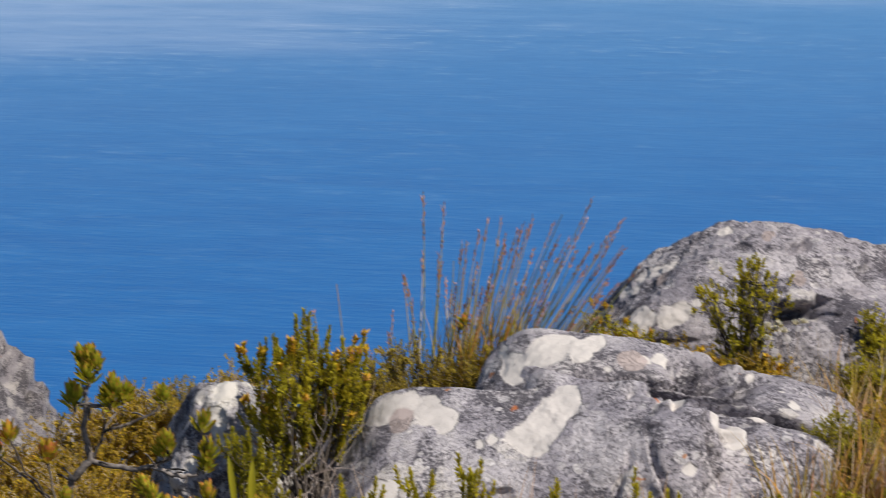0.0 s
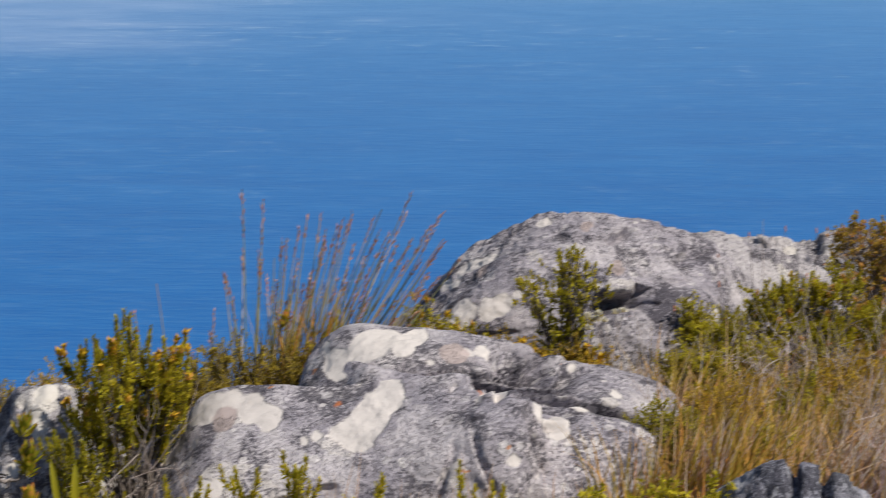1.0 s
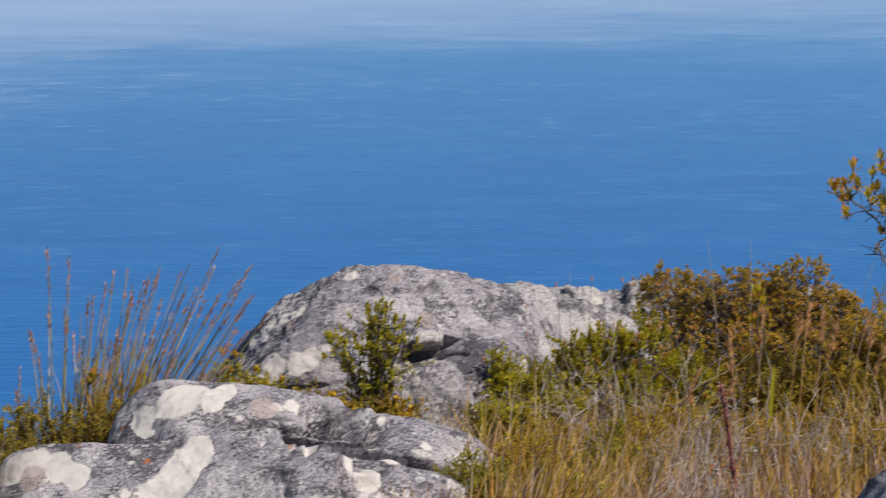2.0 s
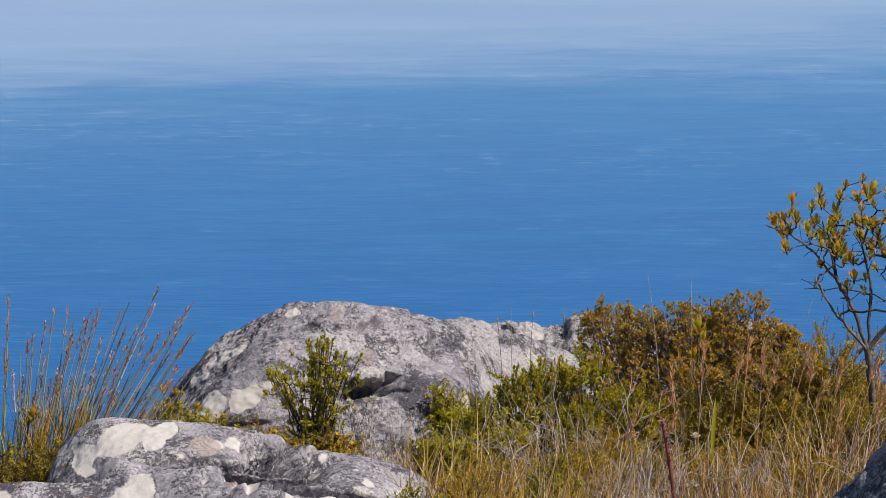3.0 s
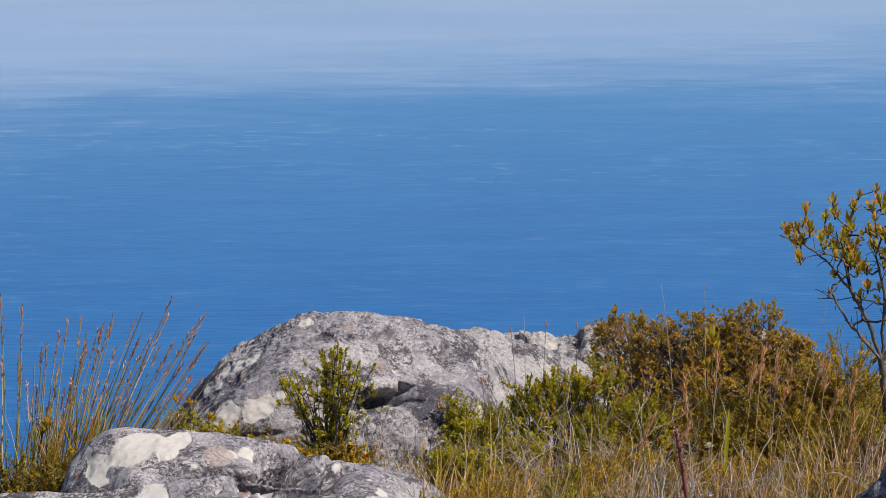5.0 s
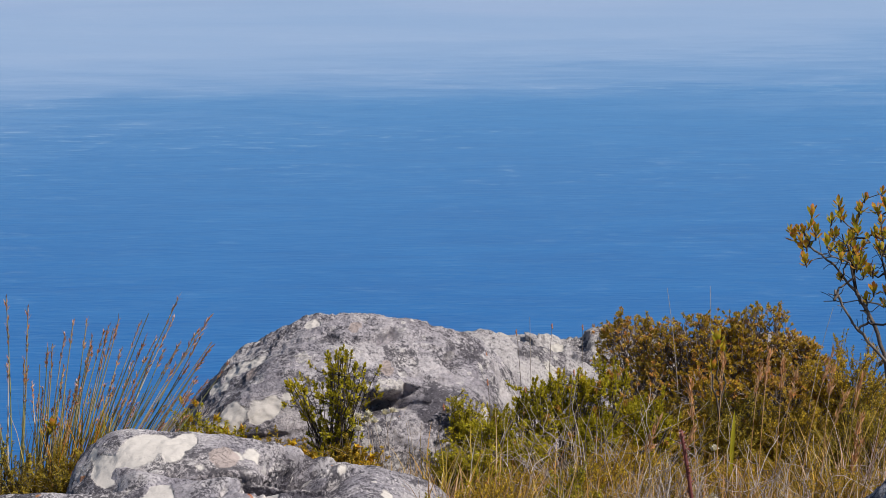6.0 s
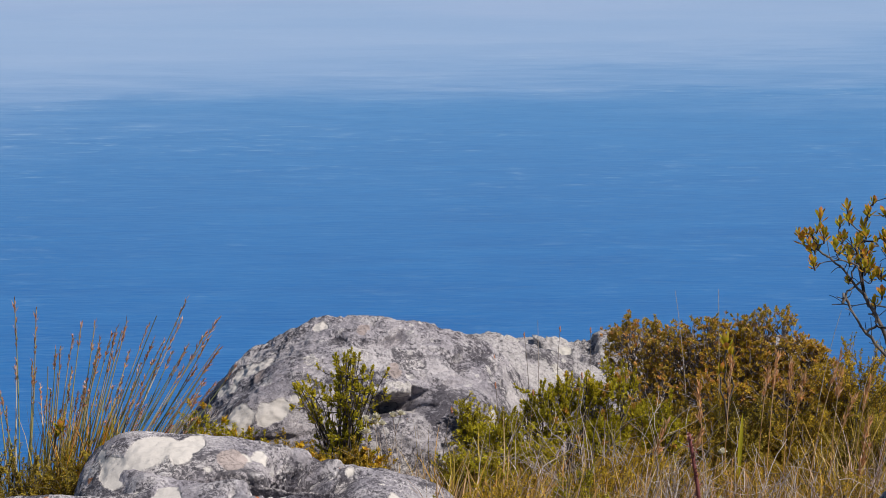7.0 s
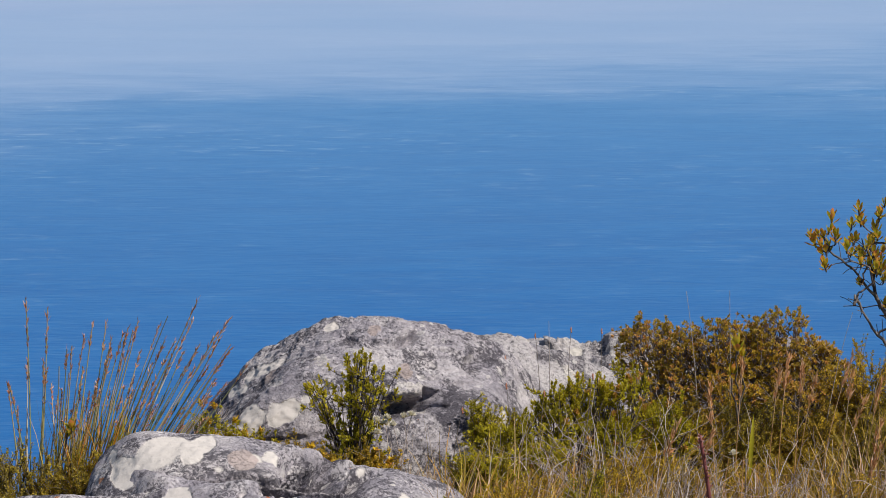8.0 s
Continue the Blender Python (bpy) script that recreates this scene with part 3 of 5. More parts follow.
boulder("boulder", (-0.48, 6.86, -0.60), [
    [(0.05, -0.05, 1, -0.65, 6.8, -0.255), (0.33, -0.03, 0.94, -0.3, 6.8, -0.35), (0.6, -0.1, 0.75, -0.03, 6.78, -0.465), (-0.66, -0.25, 0.70, -0.93, 6.8, -0.325),
     (0.1, -0.9, -0.42, -0.4, 6.60, -0.325), (-0.22, -0.55, 0.8, -0.80, 6.63, -0.315), (0, 0.75, 0.66, -0.6, 6.86, -0.25), (0, 1, 0.2, -0.5, 7.05, -0.5), (0, 0, -1, -0.5, 6.8, -1.0), (-1, 0, 0, -1.0, 6.8, -0.5), (1, 0, 0.1, 0.1, 6.8, -0.6)]],
    ROCK_SLAB, "flat lichen-whitened sandstone slab lying over a dark cleft", 150, 26, 0.020, 0.008, [(0.19, -0.2, 0.245, 0.15, 0.25, 0.012, 0.17, 8), (0.09, -0.2, 0.268, 0.06, 0.2, 0.016, 0.10, 14), (0.30, -0.15, 0.215, 0.08, 0.2, 0.010, 0.10, 2), (0.33, -0.2, 0.22, 0.06, 0.1, 0.03, 0.03, 0),
     (0.06, -0.12, 0.30, 0.10, 0.14, 0.008, 0.02, 12)], 9.0)
boulder("boulder", (-0.30, 8.40, -0.64), [
    [(-0.74, 0.0, 0.66, -0.74, 8.3, -0.53), (-0.48, -0.2, 0.85, -0.49, 8.3, -0.305), (0, -0.33, 0.94, -0.2, 8.3, -0.242), (0.27, -0.33, 0.9, 0.06, 8.3, -0.322),
     (0.6, -0.3, 0.74, 0.22, 8.3, -0.375), (0.05, -0.6, 0.8, -0.25, 8.05, -0.32), (0, -0.85, 0.5, -0.25, 7.82, -0.5), (0, -1, 0.05, -0.25, 7.75, -0.7),
     (1, -0.2, 0.35, 0.24, 8.2, -0.5), (-1, -0.2, 0.1, -1.0, 8.2, -0.8), (0, 0.75, 0.66, -0.2, 8.34, -0.24), (0, 1, 0.1, -0.3, 8.8, -0.6), (0, 0, -1, -0.3, 8.4, -1.05)]],
    ROCK_BACK, "rounded grey lichen-covered sandstone boulder with a dark hollow", 165, 22, 0.03, 0.015,
    [(0.20, -0.52, 0.190, 0.085, 0.25, 0.024, 0.20, 0), (0.44, -0.25, 0.25, 0.05, 0.1, 0.014, 0.06, 6), (0.18, -0.2, 0.338, 0.032, 0.2, 0.010, 0.045, -14),
     (0.07, -0.22, 0.335, 0.12, 0.12, 0.010, 0.014, 4), (0.33, -0.3, 0.22, 0.10, 0.2, 0.010, 0.018, 12),
     (-0.30, -0.5, 0.09, 0.16, 0.25, 0.008, 0.02, -6)], 2.0)
boulder("boulder", (0.42, 9.0, -0.86), [
    [(0.47, -0.35, 0.81, 0.25, 8.95, -0.505), (-0.3, -0.35, 0.88, 0.15, 8.95, -0.495), (0.1, -0.75, 0.66, 0.35, 8.7, -0.62), (0, -1, 0, 0.4, 8.5, -0.8), (1, 0, 0.2, 0.85, 9.0, -0.9),
     (-1, 0, 0.1, 0.0, 9.0, -0.8), (0, 0.75, 0.66, 0.2, 9.05, -0.49), (0, 1, 0.1, 0.4, 9.4, -0.8), (0, 0, -1, 0.4, 9.0, -1.3)]],
    ROCK_REAR, "pale sloping sandstone slab beside the rounded boulder", 64, 20, 0.03, 0.02, (), 3.0)
boulder("boulder", (0.62, 10.0, -1.10), [
    [(0.02, -0.3, 0.95, 0.6, 9.9, -0.68), (-0.1, -0.7, 0.7, 0.6, 9.6, -0.78), (-0.6, -0.3, 0.74, 0.22, 9.9, -0.72), (0, -1, 0, 0.6, 9.4, -1.0), (1, 0, 0.1, 1.6, 9.9, -1.0),
     (-1, 0, 0.1, 0.05, 9.9, -1.0), (0, 0.75, 0.66, 0.6, 9.95, -0.67), (0, 1, 0.1, 0.6, 10.5, -1.0), (0, 0, -1, 0.6, 10, -1.7)]],
    ROCK_REAR, "flat pale sandstone outcrop at the edge of the drop", 90, 20, 0.04, 0.035, (), 4.0, 0.03)
boulder("boulder", (-1.78, 6.72, -0.80), [
    [(0, -0.3, 0.95, -1.70, 6.65, -0.375), (-0.9, -0.25, 0.33, -1.80, 6.6, -0.45), (0.8, -0.2, 0.3, -1.60, 6.6, -0.5), (0, -0.85, 0.35, -1.74, 6.5, -0.55), (0, 0.75, 0.66, -1.7, 6.7, -0.375), (0, 1, 0.1, -1.7, 7.0, -0.7), (0, 0, -1, -1.7, 6.7, -1.2)]],
    ROCK_PALE, "upright pale lichen-whitened sandstone block behind green shrubs", 80, 18, 0.035, 0.022,
    [(-0.08, -0.25, 0.12, 0.05, 0.3, 0.06, 0.05, 20), (0.06, -0.2, 0.30, 0.008, 0.3, 0.09, 0.02, -25), (-0.06, -0.15, 0.34, 0.05, 0.2, 0.008, 0.02, 15)], 5.0)
crag = boulder("boulder", (-8.8, 18.6, -9.2), [
    [(0.97, -0.1, 0.10, -6.3, 18.0, -3.75), (0.5, -0.3, 0.8, -6.25, 18.0, -3.65), (0.2, -0.35, 0.9, -6.5, 18.2, -3.35), (0.8, -0.3, 0.55, -6.12, 18.0, -4.05), (0, -1, 0.2, -8, 17.0, -8),
     (-1, 0, 0, -12, 18, -9), (0.3, 0.75, 0.66, -6.4, 18.2, -3.4), (0, 1, 0, -8, 21, -9), (0, 0, -1, -8, 18, -18)]],
    ROCK_CRAG, "weathered grey sandstone crag on the cliff below", 110, 20, 0.12, 0.12, (), 6.0, 0.10)
crag.location += Vector((0.04, 0.0, 0.20))
boulder("boulder", (0.36, 5.75, -0.52), [
    [(0, -0.3, 0.95, 0.36, 5.7, -0.25), (-0.7, -0.3, 0.6, 0.24, 5.7, -0.3), (0.8, -0.2, 0.5, 0.47, 5.7, -0.3), (0, -1, 0.3, 0.36, 5.58, -0.5), (0, 0.75, 0.66, 0.36, 5.72, -0.25), (0, 1, 0.1, 0.36, 5.95, -0.5), (0, 0, -1, 0.36, 5.75, -0.8)]],
    ROCK_DARK, "low dark grey grooved rock among dry grass", 50, 12, 0.03, 0.02,
    [(-0.03, -0.1, 0.2, 0.014, 0.3, 0.3, 0.05, 0), (0.05, -0.1, 0.2, 0.012, 0.3, 0.3, 0.05, 0)], 7.0)
boulder("boulder", (1.32, 5.65, -0.42), [
    [(-0.72, 0.0, 0.66, 1.09, 5.6, -0.12), (0, -0.2, 1, 1.4, 5.6, 0.02), (0, -1, 0.2, 1.3, 5.4, -0.4), (1, 0, 0, 1.75, 5.6, -0.3), (0, 1, 0.1, 1.3, 5.9, -0.4), (0, 0, -1, 1.3, 5.6, -0.8)]],
    ROCK_DARK, "dark grey lichen-spotted rock beside dry grass", 50, 14, 0.03, 0.02, (), 8.0)


# ---------------------------------------------------------------- shrubs
def curve(a, b, bend, steps):
    """A path from a to b, drawn through a + bend at its middle control."""
    t = np.linspace(0, 1, steps)[:, None]
    return a * (1 - t) ** 2 + (a + bend) * 2 * t * (1 - t) + b * t ** 2


def bush(name, x, y, top, rx, ry, stems, material, label, rng, bark=TWIG, leaf=(0.014, 0.0055), leafy=0.5, per=46, side=3, lift=0.5, base=None,
         ragged=0.3, extra=None, thick=0.0022, open_base=0.03, group="", lean=(0.0, 0.0)):
    """A heath shrub: many wiry stems from one foot, set with small leaves towards their ends.
    top: the crown's height; extra: (material, share, name, label) of tufts at the tips."""
    foot = np.array((x, y, float(ground_z(x, y)) - 0.03 if base is None else base))
    h = top - foot[2]
    th = thing(name, foot, label, "shrub", group)
    wood, leaves = Shape(), Shape()
    spots, ways, axes, sizes = [], [], [], []
    tip_spots, tip_ways = [], []
    lump = rng.uniform(0, 50)
    for k in range(stems):
        ang, rho = rng.uniform(0, 2 * np.pi), math.sqrt(rng.uniform(0, 1))
        hump = 1 + ragged * (noise.noise(Vector((rho * math.cos(ang) * 2.6 + lump, rho * math.sin(ang) * 2.6, 0.3))) + rng.normal() * 0.28)
        tip = np.array((rx * rho * math.cos(ang) * hump + lean[0] * h, ry * rho * math.sin(ang) * hump + lean[1] * h,
                        h * (math.sqrt(max(1 - rho * rho * 0.8, 0.0)) * (0.62 + 0.38 * lift)) * (1 - ragged * 0.5 * rng.uniform(0, 1)) * min(hump, 1.12)))
        start = np.array((rng.normal() * open_base, rng.normal() * open_base, 0.0))
        path = curve(start, tip, np.array((tip[0] * 0.25, tip[1] * 0.25, tip[2] * 0.55)), 7)
        path[1:-1] += rng.normal(size=(5, 3)) * 0.006
        wood.tube(path, np.linspace(thick, 0.0008, 7), 3)
        twigs = [(path, leafy, int(per * 1.3))]
        for q in range(side):
            f = rng.uniform(1 - leafy * 1.1, 0.95)
            i = min(int(f * 6), 5)
            at = path[i] + (path[i + 1] - path[i]) * (f * 6 - i)
            out = unit(unit(path[i + 1] - path[i]) + rng.normal(size=3) * 0.55 + (0, 0, 0.25))
            length = rng.uniform(0.03, 0.075)
            twig = curve(at, at + out * length, out * length * 0.5 + (0, 0, 0.006), 4)
            wood.tube(twig, np.linspace(0.0011, 0.0007, 4), 3)
            twigs.append((twig, 0.85, int(per * 0.7)))
        for line, share, count in twigs:
            f = 1 - share * rng.uniform(0, 1, count) ** 1.25
            g = f * (len(line) - 1)
            i = np.minimum(g.astype(int), len(line) - 2)
            along = unit(line[i + 1] - line[i])
            spots.append(line[i] + (line[i + 1] - line[i]) * (g - i)[:, None])
            around = unit(np.cross(along, rng.normal(size=(count, 3))))
            open_angle = np.radians(rng.uniform(30, 88, count))[:, None]
            ways.append(along * np.cos(open_angle) + around * np.sin(open_angle))
            axes.append(along)
            sizes.append(rng.uniform(0.65, 1.2, count))
        if extra and rng.uniform() < extra[1]:
            tip_spots.append(path[-1])
            tip_ways.append(unit(path[-1] - path[-2]))
    size = np.concatenate(sizes)
    axis = np.concatenate(axes) + rng.normal(size=(len(size), 3)) * 0.25
    leaves.scatter(NEEDLE, np.concatenate(spots), leaf_frames(np.concatenate(ways), axis, size * leaf[0], size * leaf[1] * 1.3))
    part("wood", wood.mesh("wood"), bark, th)
    part("foliage", leaves.mesh("foliage", False), material, th)
    for at, way in zip(tip_spots, tip_ways):
        ob = part(extra[2], extra[0][int(rng.integers(len(extra[0])))], None, th, extra[3])
        ob.matrix_basis = Matrix.Translation(at) @ Vector(way).to_track_quat("Z", "Y").to_matrix().to_4x4() @ pose(0, 0, 0, 0, 0, rng.uniform(0, 360))
    return th


def candle_shrub(x, y, tips, label, rng, material, bark=TWIG, leaf=(0.013, 0.0062), candle=(0.05, 0.10), forks=3, extra=None, thick=0.003, open_base=0.015, spread=0.55, group="heath shrubs"):
    """A shrub of upright shoots, each a candle of close-set leaves above a bare stem.
    tips: the world places of the stems' ends; spread: how low the stems part."""
    foot = np.array((x, y, float(ground_z(x, y)) - 0.03))
    th = thing("shrub", foot, label, "shrub", group)
    wood, leaves = Shape(), Shape()
    spots, ways, axes, sizes, heads = [], [], [], [], []
    for tip in tips:
        tip = np.asarray(tip, float) - foot
        start = np.array((rng.normal() * open_base, rng.normal() * open_base, 0.0))
        path = curve(start, tip, (tip - start) * (spread, spread, 0.45), 9)
        path[1:-1] += rng.normal(size=(7, 3)) * 0.005
        wood.tube(path, np.linspace(thick, 0.0012, 9), 4)
        shoots = [path]
        for k in range(forks):
            i = int(rng.integers(4, 8))
            out = rng.normal(size=3) * (0.035, 0.035, 0.01)
            length = rng.uniform(*candle) * 0.9
            shoot = curve(path[i], path[i] + out + (0, 0, length), out * 0.9 + (0, 0, length * 0.2), 6)
            wood.tube(shoot, np.linspace(0.0016, 0.0009, 6), 3)
            shoots.append(shoot)
        for line in shoots:
            seg = np.linalg.norm(np.diff(line, axis=0), axis=1)
            run = np.concatenate([[0], np.cumsum(seg)])
            length = min(rng.uniform(*candle), run[-1] * 0.95)
            m = max(int(length * 780), 12)
            d = np.concatenate([run[-1] - length * rng.uniform(0, 1, m) ** 0.9, run[-1] - rng.uniform(0, min(run[-1], length * 2.2), m // 6)])
            m = len(d)
            at = np.stack([np.interp(d, run, line[:, c]) for c in range(3)], -1)
            i = np.clip(np.searchsorted(run, d) - 1, 0, len(line) - 2)
            along = unit(line[i + 1] - line[i])
            around = unit(np.cross(along, rng.normal(size=(m, 3))))
            low = np.clip((run[-1] - d) / length, 0, 1)
            lift = np.radians(22 + 46 * low + rng.normal(size=m) * 8)[:, None]
            spots.append(at)
            ways.append(along * np.cos(lift) + around * np.sin(lift))
            axes.append(along)
            sizes.append(rng.uniform(0.75, 1.2, m) * (1 - 0.25 * (low < 0.12)))
            if extra and rng.uniform() < extra[1]:
                heads.append((line[-1], unit(line[-1] - line[-2])))
    size = np.concatenate(sizes)
    leaves.scatter(NEEDLE, np.concatenate(spots), leaf_frames(np.concatenate(ways), np.concatenate(axes) + rng.normal(size=(len(size), 3)) * 0.12, size * leaf[0], size * leaf[1]))
    part("wood", wood.mesh("wood"), bark, th)
    part("foliage", leaves.mesh("foliage", False), material, th)
    for at, way in heads:
        ob = part(extra[2], extra[0][int(rng.integers(len(extra[0])))], None, th, extra[3])
        ob.matrix_basis = Matrix.Translation(at) @ Vector(way).to_track_quat("Z", "Y").to_matrix().to_4x4() @ pose(0, 0, 0, 0, 0, rng.uniform(0, 360))
    return th


def lobe(x, y, z, rx, rz, count, rng, low=-0.3):
    """Places for shoot ends over an uneven rounded crown about a middle."""
    w = unit(rng.normal(size=(count * 4, 3)))
    w = w[w[:, 2] > low][:count]
    r = rng.uniform(0.62, 1.08, len(w)) * (1 + 0.16 * np.sin(w[:, 0] * 5 + x * 9) * np.cos(w[:, 1] * 4))
    return np.array((x, y, z)) + w * r[:, None] * (rx, rx, rz)


def dome_shrub(x, y, lobes, label, rng, leafage, limbs=12, twigs=13, leaf=(0.0122, 0.0060)):
    """A dense twiggy dome: limbs fan out to the crown, fork into wiry twigs, and end in small rosettes.
    lobes: (x, y, z, half width, half height) of the crown's rounds."""
    foot = np.array((x, y, float(ground_z(x, y)) - 0.03))
    th = thing("shrub", foot, label, "shrub", "heath shrubs")
    wood, spots, ways = Shape(), [], []
    for cx, cy, cz, rx, rz in lobes:
        hubs = lobe(cx, cy, cz - rz * 0.15, rx * 0.55, rz * 0.55, limbs, rng, -0.2) - foot
        for hub in hubs:
            path = curve(np.array((rng.normal() * 0.02, rng.normal() * 0.02, 0)), hub, hub * (0.5, 0.5, 0.35), 8)
            path[1:-1] += rng.normal(size=(6, 3)) * 0.010
            wood.tube(path, np.linspace(0.0052, 0.0026, 8), 5)
            centre = np.array((cx, cy, cz - rz * 0.3)) - foot
            for k in range(twigs):
                i = int(rng.integers(5, 8))
                way = unit(unit(hub - centre) * 0.75 + rng.normal(size=3) * 0.6 + (0, 0, 0.35))
                ell = way / np.array((rx, rx, rz))
                off = (path[i] - centre) / np.array((rx, rx, rz))
                b = off @ ell
                a2 = ell @ ell
                root = b * b - a2 * (off @ off - (1 + rng.normal() * 0.09) ** 2)
                reach_out = (-b + math.sqrt(max(root, 1e-6))) / a2
                reach_out = float(np.clip(reach_out, 0.03, 0.22))
                end = path[i] + way * reach_out
                line = curve(path[i], end, way * reach_out * 0.5 + rng.normal(size=3) * 0.012, 6)
                line[1:-1] += rng.normal(size=(4, 3)) * 0.004
                wood.tube(line, np.linspace(0.0021, 0.0011, 6), 3)
                spots.append(line[-1])
                ways.append(unit(line[-1] - line[-2]))
                for q in range(int(rng.integers(2, 5))):
                    j = int(rng.integers(2, 5))
                    out = unit(way + rng.normal(size=3) * 0.6 + (0, 0, 0.3)) * rng.uniform(0.015, 0.042)
                    bit = curve(line[j], line[j] + out, out * 0.5 + (0, 0, 0.004), 4)
                    wood.tube(bit, np.linspace(0.0012, 0.0008, 4), 3)
                    spots.append(bit[-1])
                    ways.append(unit(out))
    spots, ways = np.array(spots), np.array(ways)
    part("wood", wood.mesh("wood"), DOME_TWIG, th, "tangle of wiry grey twigs")
    rusty = rng.uniform(0, 1, len(spots)) < 0.17
    for pick, material, name, text in ((~rusty, leafage, "foliage", ""), (rusty, RUSTY, "tip_foliage", "rust-coloured shoot tips")):
        at, along = np.repeat(spots[pick], 13, 0), np.repeat(ways[pick], 13, 0)
        m = len(at)
        around = unit(np.cross(along, rng.normal(size=(m, 3))))
        lift = np.radians(rng.uniform(12, 78, m))[:, None]
        s = Shape()
        s.scatter(NEEDLE, at - along * rng.uniform(0, 0.009, m)[:, None], leaf_frames(along * np.cos(lift) + around * np.sin(lift), along, rng.uniform(0.7, 1.15, m) * leaf[0], leaf[1]))
        tagged(part(name, s.mesh(name, False), material, th, text), kind="stuff")
    return th


rng = np.random.default_rng(11)


def tuft_meshes(name, material, rng, count, petals, size, width, spread=75):
    """Flower heads and shoot tips: little bunches of bracts, a few shapes to choose from."""
    made = []
    for k in range(count):
        s = Shape()
        for ring in range(2):
            a = rng.uniform(0, 2 * np.pi, petals)
            t = np.radians(rng.uniform(10, spread, petals))
            w = np.stack([np.cos(a) * np.sin(t), np.sin(a) * np.sin(t), np.cos(t)], -1)
            s.scatter(NEEDLE, rng.normal(size=(petals, 3)) * size * 0.15 - (0, 0, size * 0.5 * ring), leaf_frames(w, np.tile((0.0, 0.0, 1.0), (petals, 1)), rng.uniform(0.7, 1.15, petals) * size, width))
        data = s.mesh(name, False)
        data.materials.append(material)
        made.append(data)
    return made


YELLOW_HEADS = tuft_meshes("flower_head", YELLOW, rng, 4, 10, 0.018, 0.010)
RUSTY_TIPS = tuft_meshes("shoot_tip", RUSTY, rng, 4, 9, 0.016, 0.008)
# the brown-twigged domes at the edge
dome_shrub(0.84, 8.75, [(0.745, 8.8, -0.46, 0.12, 0.13), (0.87, 8.7, -0.50, 0.13, 0.15), (0.80, 8.6, -0.60, 0.15, 0.13)], "domed shrub with rusty leaf tips on bare grey twigs", rng, PALE_OLIVE, 12, 10)
dome_shrub(1.02, 8.65, [(0.97, 8.65, -0.44, 0.15, 0.145), (1.08, 8.55, -0.49, 0.14, 0.16), (1.0, 8.45, -0.58, 0.18, 0.13)], "domed shrub with olive leaves and orange tips", rng, OLIVE)
dome_shrub(1.19, 8.6, [(1.19, 8.6, -0.41, 0.15, 0.165), (1.30, 8.55, -0.51, 0.13, 0.15), (1.22, 8.4, -0.58, 0.18, 0.14)], "domed shrub with olive-brown leaves at the edge of the drop", rng, PALE_OLIVE)
bush("shrub", 1.47, 8.35, -0.26, 0.24, 0.25, 170, ERICOID, "low olive-green heath shrub at the edge of the drop", rng, TWIG, (0.012, 0.0045), 0.5, 44, 3, 0.5, group="heath shrubs")
bush("shrub", 1.85, 8.2, -0.30, 0.30, 0.25, 120, ERICOID, "low olive-green heath shrub at the edge of the drop", rng, TWIG, (0.012, 0.0045), 0.5, 40, 3, 0.5, group="heath shrubs")
# green heath before the dome
for x, y, top, r, mat in ((0.78, 7.9, -0.39, 0.19, OLIVE), (0.98, 7.85, -0.36, 0.20, HEATH), (1.18, 7.8, -0.34, 0.20, ERICOID),
                          (1.40, 7.75, -0.31, 0.22, HEATH), (0.60, 7.45, -0.45, 0.20, ERICOID), (0.84, 7.3, -0.43, 0.20, OLIVE), 
                          (1.65, 7.6, -0.32, 0.25, HEATH), (0.30, 7.2, -0.50, 0.18, ERICOID), (1.08, 7.25, -0.42, 0.2, OLIVE)):
    bush("shrub", x, y, top, r, r, 130, mat, "dense heath shrub with small yellow-green leaves" if mat is BRIGHT else "dense olive-green heath shrub with needle leaves",
         rng, TWIG, (0.0085, 0.0030), 0.5, 66, 4, 0.55, group="heath shrubs")
bush("shrub", 0.13, 7.85, -0.405, 0.075, 0.08, 90, BRIGHT, "small rounded bright yellow-green shrub beside the boulder", rng, TWIG, (0.011, 0.0035), 0.6, 50, 2, 0.9, group="heath shrubs")
# before the rounded boulder
candle_shrub(-0.275, 7.58, np.concatenate([lobe(-0.235, 7.6, -0.315, 0.095, 0.10, 30, rng, -0.1), lobe(-0.262, 7.58, -0.235, 0.05, 0.06, 11, rng, 0.0), lobe(-0.385, 7.56, -0.31, 0.065, 0.045, 14, rng, 0.0)]),
             "upright open shrub with bare dark stems and yellow-green leaves", rng, GREEN, DARK_BARK, (0.0135, 0.0072), (0.020, 0.036), 3, None, 0.0026, 0.006, 0.12)
for x, y, z, r, n in ((0.36, 7.85, -0.44, 0.09, 20), (0.24, 7.7, -0.49, 0.08, 16), (0.47, 7.95, -0.42, 0.09, 18), (0.60, 8.0, -0.42, 0.10, 22), (0.30, 7.55, -0.54, 0.09, 18), (0.53, 7.6, -0.50, 0.09, 18), (0.72, 7.7, -0.47, 0.09, 18)):
    candle_shrub(x, y, lobe(x, y, z, r, r * 0.95, n, rng, -0.1), "bright green heath shrub with upright leafy shoots", rng, BRIGHT, TWIG, (0.0145, 0.0074), (0.03, 0.055), 4,
                 (RUSTY_TIPS, 0.05, "shoot_tip", "orange shoot tip"))
